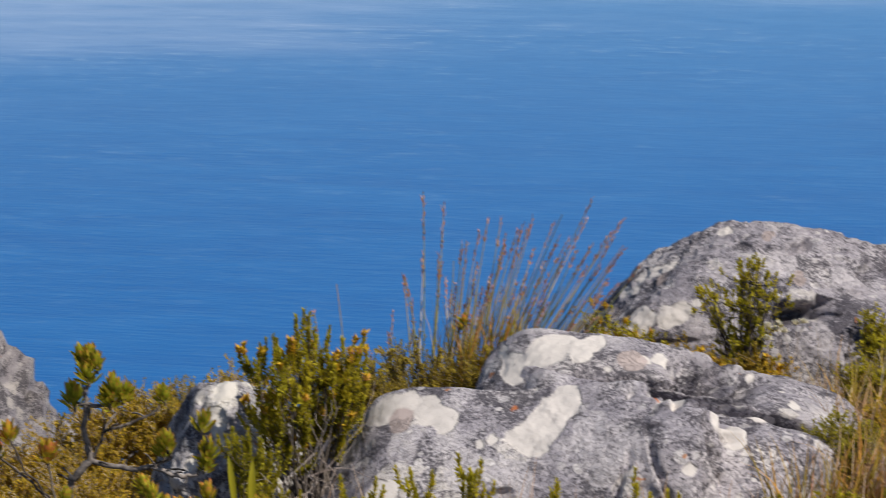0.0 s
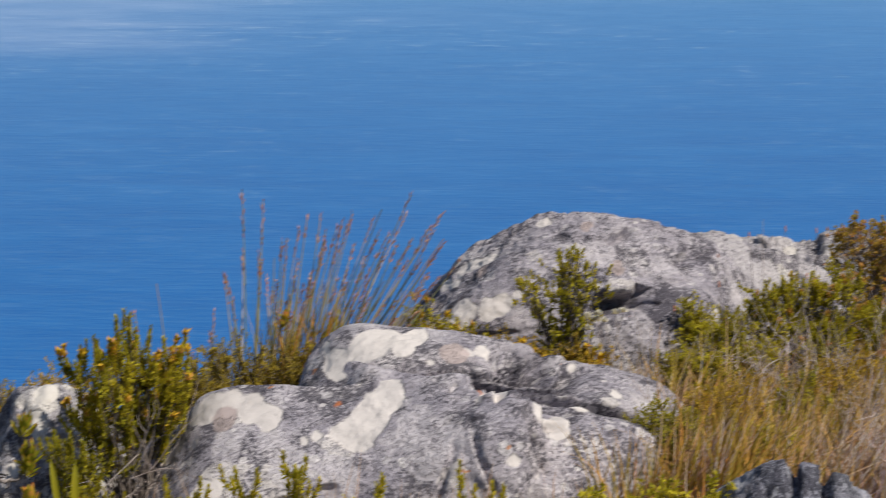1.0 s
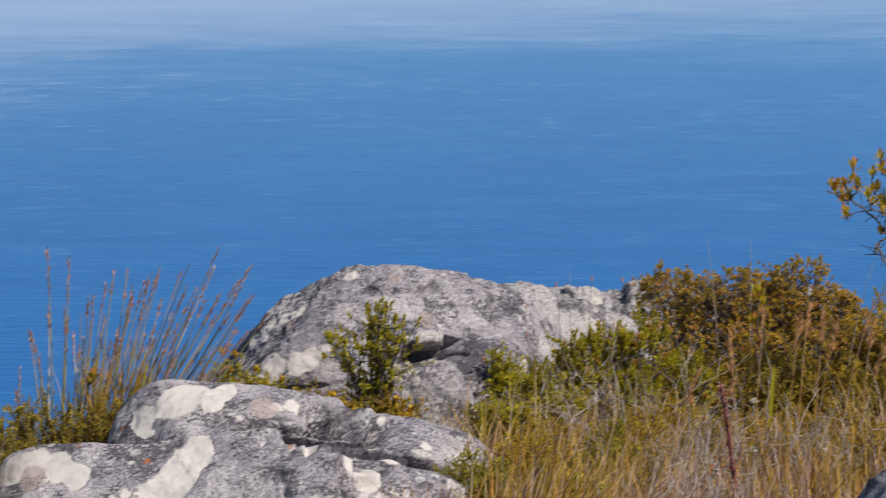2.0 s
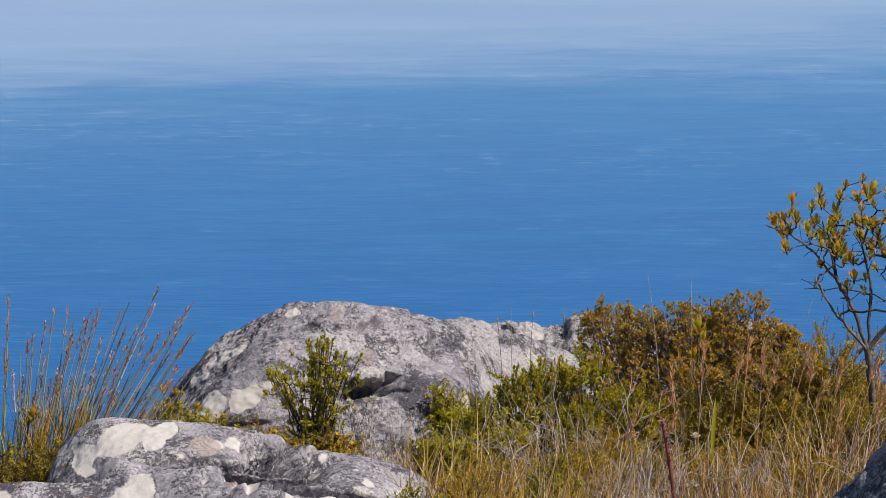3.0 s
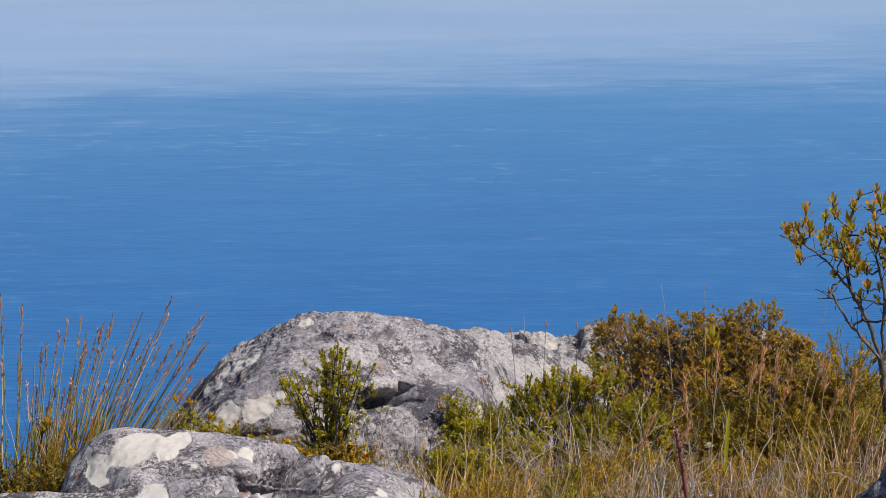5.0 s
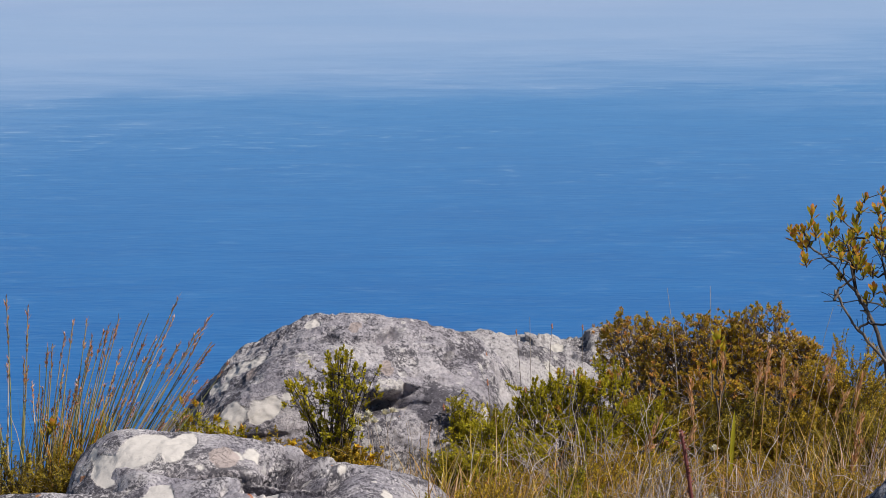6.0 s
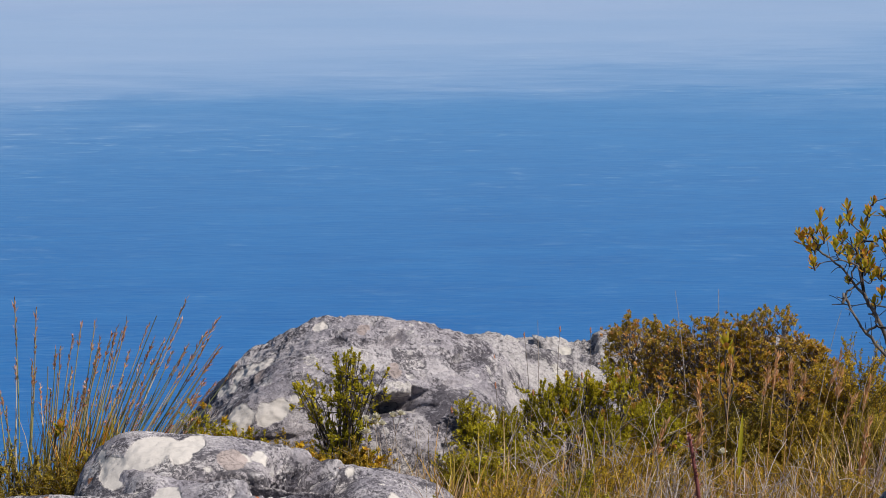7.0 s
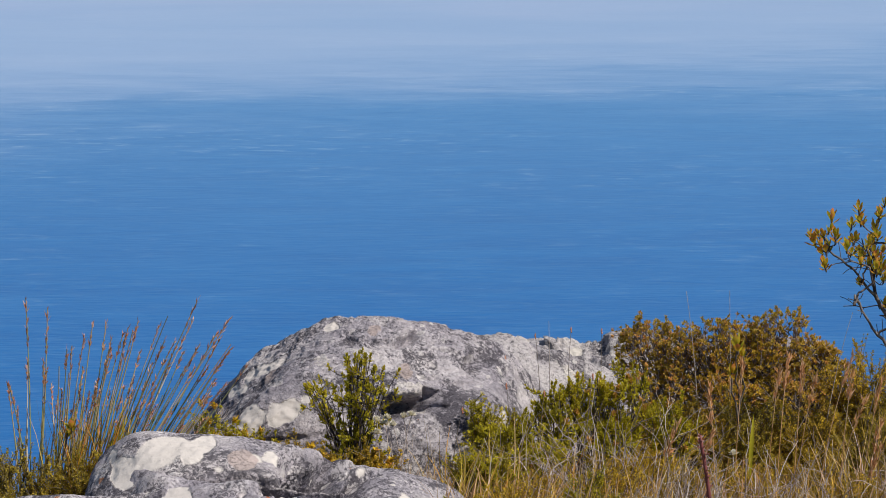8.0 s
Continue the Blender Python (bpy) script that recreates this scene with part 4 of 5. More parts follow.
for x, y, top, r in ((-0.46, 7.38, -0.38, 0.13), (-0.34, 7.30, -0.40, 0.11), (-0.22, 7.28, -0.38, 0.11), (-0.58, 7.40, -0.40, 0.10)):
    bush("shrub", x, y, top, r, r, 70, OLIVE, "low heath shrub with yellow flower tips under the boulder", rng, TWIG, (0.011, 0.005), 0.5, 38, 3, 0.6,
         extra=(YELLOW_HEADS, 0.5, "flower_head", "orange-yellow flower head"), group="heath shrubs")
for x, y, top in ((-0.75, 7.75, -0.40), (-0.66, 7.7, -0.41), (-0.59, 7.65, -0.43)):
    bush("shrub", x, y, top, 0.09, 0.08, 34, BRIGHT, "small grey-stemmed shrub with yellow leaf tips", rng, GREY_TWIG, (0.011, 0.005), 0.3, 30, 2, 0.7,
         extra=(YELLOW_HEADS, 0.5, "flower_head", "bright yellow flower head"), group="heath shrubs")
# the tall green shrub and the olive ones behind it
candle_shrub(-1.40, 6.42, np.concatenate([lobe(-1.45, 6.42, -0.27, 0.14, 0.09, 26, rng, -0.1), lobe(-1.35, 6.46, -0.34, 0.09, 0.12, 14, rng, -0.3), lobe(-1.42, 6.4, -0.15, 0.04, 0.05, 4, rng, 0.1), lobe(-1.55, 6.38, -0.42, 0.06, 0.08, 8, rng, -0.2), lobe(-1.29, 6.5, -0.25, 0.035, 0.05, 4, rng, 0.1)]),
             "tall upright green shrub with yellow and pink flower heads", rng, GREEN, TWIG, (0.0155, 0.0078), (0.06, 0.12), 3, (YELLOW_HEADS, 0.30, "flower_head", "yellow and pinkish flower head"), 0.004, 0.035)
candle_shrub(-1.50, 6.15, lobe(-1.50, 6.15, -0.47, 0.08, 0.09, 14, rng, 0.0), "green heath shrub with upright leafy shoots", rng, GREEN, TWIG, (0.0145, 0.0072), (0.05, 0.10), 3)
candle_shrub(-1.43, 6.05, lobe(-1.43, 6.05, -0.52, 0.05, 0.06, 8, rng, 0.0), "low green heath shrub with upright leafy shoots", rng, GREEN, TWIG, (0.0145, 0.0072), (0.05, 0.09), 2)
for x, y, top, r in ((-1.24, 7.1, -0.315, 0.17), (-1.05, 7.1, -0.32, 0.16), (-0.95, 7.12, -0.36, 0.13), (-1.42, 7.1, -0.36, 0.16), (-1.32, 6.9, -0.36, 0.13)):
    bush("shrub", x, y, top, r, r * 0.8, 140, HEATH, "low cushion shrub with fine olive-brown leaves", rng, TWIG, (0.0085, 0.0031), 0.55, 64, 3, 0.6, group="heath shrubs")
for x, y, top, r in ((-2.02, 7.35, -0.545, 0.26), (-2.28, 7.2, -0.62, 0.26), (-2.55, 7.1, -0.73, 0.28), (-1.85, 7.5, -0.545, 0.2), (-2.1, 6.6, -0.62, 0.25), (-2.4, 6.5, -0.73, 0.28), (-1.95, 6.2, -0.67, 0.2), (-2.13, 7.3, -0.55, 0.22)):
    bush("shrub", x, y, top, r, r, 150, HEATH if x * 7 % 1 > 0.4 else ERICOID, "sprawling olive shrub with yellowing leaves", rng, GREY_TWIG, (0.0095, 0.0037), 0.32, 40, 5, 0.7, ragged=0.4, group="heath shrubs")
# low shrubs between the grass
for x, y, top, r, mat in ((0.20, 6.75, -0.40, 0.14, ERICOID), (0.42, 6.85, -0.42, 0.14, GREEN), (0.30, 6.45, -0.44, 0.12, BRIGHT), (0.05, 6.6, -0.42, 0.12, GREEN), (0.9, 6.95, -0.42, 0.15, ERICOID),
                          (1.15, 6.85, -0.40, 0.16, OLIVE), (1.4, 6.8, -0.38, 0.16, ERICOID), (0.72, 6.95, -0.44, 0.14, OLIVE),  (0.14, 7.35, -0.47, 0.13, BRIGHT), (1.6, 7.0, -0.36, 0.16, OLIVE),
                          (0.5, 6.95, -0.42, 0.13, ERICOID), (1.45, 6.4, -0.36, 0.12, ERICOID)):
    bush("shrub", x, y, top + 0.045, r, r, 90, mat, "low heath shrub between the dry grass", rng, TWIG, (0.009, 0.0034), 0.45, 46, 3, 0.75, ragged=0.4, group="heath shrubs")
# shoots in front of the large boulder
for x, y, top, n in ((-1.0, 5.82, -0.38, 4), (-0.87, 5.8, -0.33, 5), (-0.43, 5.8, -0.35, 4), (-0.70, 5.8, -0.40, 4), (-1.15, 5.8, -0.41, 5)):
    candle_shrub(x, y, [(x + rng.normal() * 0.03, y + rng.normal() * 0.02, top - rng.uniform(0, 0.07)) for k in range(n)], "young green shoots before the grey boulder", rng, BRIGHT, TWIG, (0.017, 0.0068), (0.07, 0.12), 1)
for x, y, top, r in ((-0.14, 5.75, -0.325, 0.10), (0.0, 5.7, -0.30, 0.10), (0.13, 5.66, -0.31, 0.09), (-0.06, 5.6, -0.35, 0.1), (0.24, 5.55, -0.34, 0.06)):
    bush("shrub", x, y, top, r, r, 46, BRIGHT, "low yellow-green heath shrub at the foot of the boulder", rng, TWIG, (0.015, 0.006), 0.6, 50, 2, 0.6,
         extra=(RUSTY_TIPS, 0.12, "shoot_tip", "reddish shoot tip"), group="heath shrubs")


# ---------------------------------------------------------------- shrubs with cupped leaves
def broad_leaf_meshes(name, material, rng, count, slim=1.0):
    """Single broad leaves, one long, each with its own curl."""
    made = []
    for k in range(count):
        v = BROAD[0].copy()
        v[:, 0] *= rng.uniform(0.48, 0.62) * slim
        v[:, 1] = v[:, 1] * rng.uniform(0.5, 0.8) - rng.uniform(-0.05, 0.16) * v[:, 2] ** 2
        v[:, 0] += rng.normal() * 0.05 * v[:, 2] ** 2
        s = Shape()
        s.add(v, BROAD[1], BROAD[2])
        data = s.mesh(name)
        data.materials.append(material)
        made.append(data)
    return made


def bud_mesh(material):
    """The bud that a cup of leaves sits on."""
    s = Shape()
    s.tube([(0, 0, -0.5), (0, 0, -0.2), (0, 0, 0.15), (0, 0, 0.45), (0, 0, 0.55)], (0.07, 0.11, 0.12, 0.07, 0.005), 7)
    data = s.mesh("leaf_cup")
    data.materials.append(material)
    return data


def leaf_cup(parent, place, kinds, bud, rng, size, leaves):
    """A cup of broad leaves at the end of a twig, each leaf a piece of its own."""
    cup = part("leaf_cup", bud, None, parent)
    cup.matrix_basis = place @ Matrix.Diagonal((size, size, size, 1))
    n = int(leaves * rng.uniform(0.85, 1.2))
    for k in range(n):
        order = k / n
        a, t = k * 2.4 + rng.normal() * 0.25, radians(14 + 50 * order + rng.normal() * 7)
        way = np.array((math.cos(a) * math.sin(t), math.sin(a) * math.sin(t), math.cos(t)))
        f = leaf_frames(way[None], np.array([(0.0, 0.0, 1.0)]), rng.uniform(0.8, 1.1), rng.uniform(0.8, 1.1))[0]
        m = Matrix([[*f[0], math.cos(a) * 0.1], [*f[1], math.sin(a) * 0.1], [*f[2], 0.35 - 0.75 * order], [0, 0, 0, 1]])
        leaf = part("leaf", kinds[int(rng.integers(len(kinds)))], None, cup)
        leaf.matrix_basis = m


def grown_paths(base, tips, rng, wander=0.03, reach_back=0.62, limbs=()):
    """Limbs from a foot to all the tips: each new limb leaves the growth at a node lower down and near by. Paths with their thickness."""
    base = np.asarray(base, float)
    nodes, weight, paths = [base], [0], []
    order = sorted(range(len(tips)), key=lambda i: np.linalg.norm(tips[i] - base))
    paths_nodes, parents = [], {0: -1}
    for line in limbs:
        j = int(np.argmin([np.linalg.norm(np.asarray(line[0]) - q) for q in nodes]))
        ids, fine = [j], np.linspace(0, len(line) - 1, (len(line) - 1) * 4 + 1)
        arr = np.asarray(line, float)
        arr = np.stack([np.interp(fine, np.arange(len(line)), arr[:, c]) for c in range(3)], -1)
        arr[1:-1] = (arr[:-2] + arr[1:-1] * 2 + arr[2:]) / 4 + rng.normal(size=(len(arr) - 2, 3)) * wander * 0.07
        for q in arr[1:]:
            nodes.append(q)
            parents[len(nodes) - 1] = ids[-1]
            ids.append(len(nodes) - 1)
        paths_nodes.append(ids)
    fixed = len(paths_nodes)
    for i in order:
        tip = np.asarray(tips[i], float)
        cost = [np.linalg.norm(tip - q) + (5.0 if np.linalg.norm(q - base) > reach_back * np.linalg.norm(tip - base) + 0.02 and j else 0.0) for j, q in enumerate(nodes)]
        j = int(np.argmin(cost))
        start = nodes[j]
        span = np.linalg.norm(tip - start)
        m = max(4, int(span / 0.035) + 2)
        line = curve(start, tip, (tip - start) * (0.35, 0.35, 0.45) + rng.normal(size=3) * span * 0.12, m)
        line[1:-1] += rng.normal(size=(m - 2, 3)) * wander * 0.2
        last = j
        ids = [j]
        for q in line[1:]:
            nodes.append(q)
            parents[len(nodes) - 1] = last
            last = len(nodes) - 1
            ids.append(last)
        paths_nodes.append(ids)
    load = np.zeros(len(nodes))
    for ids in paths_nodes:
        k = ids[-1]
        while k != -1:
            load[k] += 1
            k = parents[k]
    return [(np.array([nodes[k] for k in ids]), load[ids], i >= fixed) for i, ids in enumerate(paths_nodes)]


def cup_shrub(base, tips, label, rng, cups, thick, size_range, bark, bare=0, lean_out=0.3, limbs=(), bare_tips=()):
    """An open shrub with twisted limbs and a leaf cup at each tip."""
    base = np.asarray(base, float)
    th = thing("shrub", base, label, "shrub")
    ends = [np.asarray(t, float) - base for t in tips]
    ends += [np.asarray(t, float) - base for t in bare_tips]
    stripped = {tuple(np.round(np.asarray(t, float) - base, 4)) for t in bare_tips}
    wood = Shape()
    for path, load, leafed in grown_paths((0, 0, 0), ends, rng, limbs=[np.asarray(l, float) - base for l in limbs], reach_back=2.0 if limbs else 0.62):
        radius = thick * np.maximum(load, 1.0) ** 0.38
        radius[0] = min(radius[0], radius[1] * 1.05)
        wood.tube(path, radius, 6)
        if path is not None and len(path) > 4:
            for q in range(bare if leafed else bare * 4):
                i = int(rng.integers(1, len(path) - 1))
                out = unit(unit(path[i] - path[i - 1]) + rng.normal(size=3) * 0.8 + (0, 0, 0.3)) * rng.uniform(0.03, 0.07)
                wood.tube(curve(path[i], path[i] + out, out * 0.5 + (0, 0, 0.008), 4), np.linspace(thick * 0.9, thick * 0.7, 4), 5)
        if not leafed or tuple(np.round(path[-1], 4)) in stripped:
            continue
        way = unit(unit(path[-1] - path[-2]) * lean_out + (0, 0, 1) + rng.normal(size=3) * 0.15)
        kinds, bud, size, leaves = cups
        turn = Vector(way).to_track_quat("Z", "Y").to_matrix().to_4x4() @ pose(0, 0, 0, 0, 0, rng.uniform(0, 360))
        leaf_cup(th, Matrix.Translation(path[-1]) @ turn, kinds, bud, rng, size * rng.uniform(*size_range), leaves)
    part("wood", wood.mesh("wood"), bark, th)
    return th


CUPS = (broad_leaf_meshes("leaf", CUP, rng, 6, 0.95), bud_mesh(DARK_BARK), 0.033, 8)
GREEN_CUPS = (broad_leaf_meshes("leaf", CUP_GREEN, rng, 6, 0.62), bud_mesh(TWIG), 0.044, 30)
RED_CUPS = (CUPS[0], bud_mesh(TWIG), 0.046, 18)

# the tall open shrub against the sea: a fan of tips over a leaning foot
fan = [(1.235, 0.165), (1.205, 0.12), (1.255, 0.11), (1.19, 0.085), (1.44, -0.03), (1.40, 0.06), (1.50, 0.06), (1.52, -0.08), (1.46, 0.10), (1.54, 0.03), (1.36, 0.06), (1.326, 0.19), (1.291, 0.155), (1.364, 0.13), (1.415, 0.205), (1.46, 0.207), (1.486, 0.225),
       (1.391, 0.118), (1.434, 0.164), (1.465, 0.045), (1.423, -0.065), (1.494, -0.01), (1.376, 0.01), (1.329, 0.10), (1.506, 0.155), (1.27, 0.09), (1.54, 0.20)]
tips = [(x, 7.8 + rng.uniform(-0.14, 0.14), z) for x, z in fan]
tips += [(1.58 + rng.uniform(-0.02, 0.25), 7.8 + rng.uniform(-0.16, 0.16), rng.uniform(-0.05, 0.24)) for k in range(18)]
tips += [(x + rng.normal() * 0.03, y + rng.normal() * 0.05, z + rng.uniform(-0.06, 0.01)) for x, y, z in tips * 2]
limbs = [[(1.53, 7.8, -0.78), (1.50, 7.8, -0.45), (1.475, 7.78, -0.30), (1.43, 7.78, -0.17), (1.37, 7.8, -0.07), (1.30, 7.8, 0.02), (1.22, 7.8, 0.08)],
         [(1.475, 7.78, -0.30), (1.49, 7.8, -0.12), (1.46, 7.82, 0.02), (1.43, 7.82, 0.12)],
         [(1.475, 7.78, -0.30), (1.60, 7.8, -0.15), (1.64, 7.78, 0.03), (1.63, 7.78, 0.14)],
         [(1.475, 7.78, -0.30), (1.41, 7.75, -0.22), (1.34, 7.74, -0.14), (1.30, 7.74, -0.06)],
         [(1.37, 7.8, -0.07), (1.365, 7.83, 0.03), (1.33, 7.84, 0.11)]]
bare_tips = [(1.25 + rng.uniform(0, 0.4), 7.8 + rng.uniform(-0.15, 0.15), rng.uniform(-0.16, 0.14)) for k in range(64)]
bare_tips = [q for q in bare_tips if q[2] > -0.02 - (q[0] - 1.25) * 0.5 - 0.1]
cup_shrub((1.53, 7.8, float(ground_z(1.53, 7.8)) - 0.03), tips, "tall open shrub with bare dark limbs and red-tipped leaf cups", rng, CUPS, 0.0015, (0.6, 1.1), LIMB_BARK, 2, 0.4, limbs, bare_tips)
# the crooked one before the pale block
tips = [(-1.80, 5.72, -0.075), (-1.825, 5.74, -0.085), (-1.78, 5.70, -0.085), (-1.80, 5.69, -0.115), (-1.725, 5.66, -0.14), (-1.705, 5.68, -0.155), (-1.74, 5.67, -0.165),
        (-1.855, 5.75, -0.195), (-1.585, 5.62, -0.25), (-1.60, 5.64, -0.275), (-1.506, 5.66, -0.215), (-1.505, 5.70, -0.30), (-1.512, 5.70, -0.33), (-1.64, 5.8, -0.19)]
limbs = [[(-1.905, 5.75, -0.75), (-1.87, 5.73, -0.40), (-1.847, 5.72, -0.374), (-1.807, 5.72, -0.333), (-1.826, 5.72, -0.274), (-1.82, 5.72, -0.19), (-1.806, 5.72, -0.13)],
         [(-1.807, 5.72, -0.333), (-1.725, 5.7, -0.347), (-1.649, 5.7, -0.336), (-1.60, 5.69, -0.305), (-1.585, 5.66, -0.285)],
         [(-1.649, 5.7, -0.336), (-1.575, 5.68, -0.35), (-1.53, 5.69, -0.345)],
         [(-1.807, 5.72, -0.333), (-1.775, 5.73, -0.26), (-1.71, 5.75, -0.24), (-1.655, 5.78, -0.215)],
         [(-1.82, 5.72, -0.19), (-1.77, 5.70, -0.185), (-1.73, 5.68, -0.17)]]
cup_shrub((-1.905, 5.75, float(ground_z(-1.905, 5.75)) - 0.03), tips, "crooked shrub with twisted bark and green leaf cups", rng, GREEN_CUPS, 0.0033, (0.75, 1.1), GREY_BARK, 1, 0.15, limbs)
# young ones low in front
for x, y, z in ((-1.628, 5.5, -0.335), (-1.31, 5.5, -0.36), (-1.448, 5.5, -0.335), (-1.95, 5.6, -0.24), (-1.80, 5.5, -0.36), (-1.561, 5.48, -0.335)):
    foot = (x + 0.02, y, float(ground_z(x, y)) - 0.02)
    tips = [(x + rng.normal() * 0.02, y + rng.normal() * 0.02, z), (x + 0.06, y + 0.03, z - 0.06), (x - 0.06, y, z - 0.05)]
    cup_shrub(foot, tips, "young shrub with broad green red-tipped leaves", rng, RED_CUPS if rng.uniform() < 0.6 else GREEN_CUPS, 0.003, (0.7, 0.95), TWIG)
cup_shrub((-1.10, 7.16, float(ground_z(-1.10, 7.16))), [(-1.092, 7.16, -0.335), (-1.11, 7.17, -0.36)], "single shoot with red leaf cups among the reeds", rng, CUPS, 0.003, (0.8, 1.0), TWIG)
cup_shrub((0.945, 7.88, float(ground_z(0.945, 7.88))), [(0.945, 7.85, -0.25), (0.965, 7.87, -0.29), (0.93, 7.86, -0.34)], "single shoot with orange leaf cups above the heath", rng, CUPS, 0.003, (1.0, 1.4), TWIG)


# ---------------------------------------------------------------- reeds
def reed_tuft(x, y, count, label, rng, tall, spread, tilt):
    """A tussock of stiff stalks, each with a brown spike of flowers."""
    foot = np.array((x, y, float(ground_z(x, y)) - 0.02))
    th = thing("reed_tussock", foot, label, "reed")
    shapes = []
    for k in range(10):
        s, head = Shape(), Shape()
        length = rng.uniform(0.86, 1.05)
        bow = rng.normal() * 0.018
        path = np.array([(bow * (t * t), 0.012 * math.sin(3 * t + k), t * length) for t in np.linspace(0, 1, 9)])
        s.tube(path, np.linspace(0.0025, 0.0014, 9), 5)
        for f in (0.28, 0.5, 0.7):
            i = int(f * 8)
            s.tube(path[i:i + 2] + (0, 0, 0), (0.0028, 0.0015), 5)
        m = int(rng.uniform(16, 28))
        t = 1 - rng.uniform(0, 0.17, m) * rng.uniform(0.6, 1.3)
        at = np.stack([np.interp(t, np.linspace(0, 1, 9), path[:, c]) for c in range(3)], -1)
        a = rng.uniform(0, 2 * np.pi, m)
        op = np.radians(rng.uniform(5, 24, m))
        w = np.stack([np.cos(a) * np.sin(op), np.sin(a) * np.sin(op), np.cos(op)], -1)
        head.scatter(NEEDLE, at, leaf_frames(w, np.tile((0.0, 0.0, 1.0), (m, 1)) + rng.normal(size=(m, 3)) * 0.2, rng.uniform(0.018, 0.034, m), 0.0046))
        sm, hm = s.mesh("stalk"), head.mesh("seed_head", False)
        sm.materials.append(REED)
        hm.materials.append(SPIKE)
        shapes.append((sm, hm))
    for k in range(count):
        sm, hm = shapes[int(rng.integers(10))]
        stalk = part("stalk", sm, None, th)
        u = rng.uniform(-1, 1)
        length = tall * (rng.uniform(0.55, 1.0) if rng.uniform() < 0.75 else rng.uniform(0.35, 0.6))
        length *= 0.86 + 0.14 * (1 - (u - 0.3) ** 2)
        stalk.matrix_basis = (Matrix.Translation((u * spread, rng.normal() * spread * 0.45, 0)) @ pose(0, 0, 0, rng.normal() * 7, tilt[0] + (tilt[1] - tilt[0]) * (u + 1) / 2 + rng.normal() * 3.0, 0)
                              @ pose(0, 0, 0, 0, 0, rng.uniform(0, 360)) @ Matrix.Diagonal((1, 1, length, 1)))
        if rng.uniform() < 0.8:
            part("seed_head", hm, None, stalk)


reed_tuft(-1.095, 7.30, 108, "tussock of tall reeds with russet seed spikes", rng, 0.80, 0.09, (4, 36))
reed_tuft(-1.235, 7.25, 12, "thin tussock of reeds with russet seed spikes", rng, 0.76, 0.035, (-4, 7))
reed_tuft(-1.42, 7.25, 12, "thin tussock of reeds with russet seed spikes", rng, 0.62, 0.09, (-14, 6))


# ---------------------------------------------------------------- grass
def blades(places, rng, length, width, lean, droop, slant=(0.0, 0.0)):
    """Arching blades from the places given: vertices, faces and along, ready for one mesh."""
    n, m = len(places), 6
    t = np.linspace(0, 1, m)
    L = rng.uniform(*length, n)
    az = rng.uniform(0, 2 * np.pi, n)
    tilt = np.abs(rng.normal(size=n)) * lean
    bend = rng.uniform(0, 1, n) ** 1.6 * droop
    angle = tilt[:, None] + bend[:, None] * t[None] ** 1.5
    step = L[:, None] / (m - 1)
    out = np.concatenate([np.zeros((n, 1)), np.cumsum(np.sin(angle[:, 1:]) * step, 1)], 1)
    up = np.concatenate([np.zeros((n, 1)), np.cumsum(np.cos(angle[:, 1:]) * step, 1)], 1)
    wav = rng.normal(size=(n, 1)) * 0.05 * L[:, None] * np.sin(t[None] * 3 + rng.uniform(0, 6, (n, 1)))
    px = places[:, 0, None] + out * np.cos(az)[:, None] - wav * np.sin(az)[:, None] + slant[0] * up
    py = places[:, 1, None] + out * np.sin(az)[:, None] + wav * np.cos(az)[:, None] + slant[1] * up
    pz = places[:, 2, None] + up
    mid = np.stack([px, py, pz], -1)
    turn = az + np.pi / 2 + rng.normal(size=n) * 0.9
    side = np.stack([np.cos(turn), np.sin(turn), np.zeros(n)], -1)[:, None] * (rng.uniform(*width, n)[:, None] * (1 - t[None] ** 2 * 0.93))[..., None] * 0.5
    verts = np.stack([mid - side, mid + side], 2).reshape(n, -1, 3)
    i = np.arange(m - 1)
    quad = np.stack([i * 2, i * 2 + 1, i * 2 + 3, i * 2 + 2], -1)
    faces = (quad[None] + (np.arange(n) * 2 * m)[:, None, None]).reshape(-1, 4)
    return verts.reshape(-1, 3), faces, np.tile(np.repeat(t, 2), n)


def on_ground(x, y, sink=0.02):
    return np.stack([x, y, ground_z(x, y) - sink], -1)


def grass_field(name, material, label, rng, clumps, per, x_range, y_range, length, width, lean, droop, spread, keep=None, slant=(0.0, 0.0)):
    cx, cy = rng.uniform(*x_range, clumps), rng.uniform(*y_range, clumps)
    if keep is not None:
        ok = keep(cx, cy)
        cx, cy = cx[ok], cy[ok]
    x = np.repeat(cx, per) + rng.normal(size=len(cx) * per) * spread
    y = np.repeat(cy, per) + rng.normal(size=len(cx) * per) * spread
    s = Shape()
    s.add(*blades(on_ground(x, y), rng, length, width, lean, droop, slant))
    ob = part(name, s.mesh(name, False), material)
    return tagged(ob, label, "grass", "", "stuff")


def clear_of_rocks(x, y):
    front = (x < -0.02) & (x > -1.5) & (y > 6.05) & (y < 7.0)
    back = (x < 0.42) & (x > -1.0) & (y > 7.75)
    return ~front & ~back


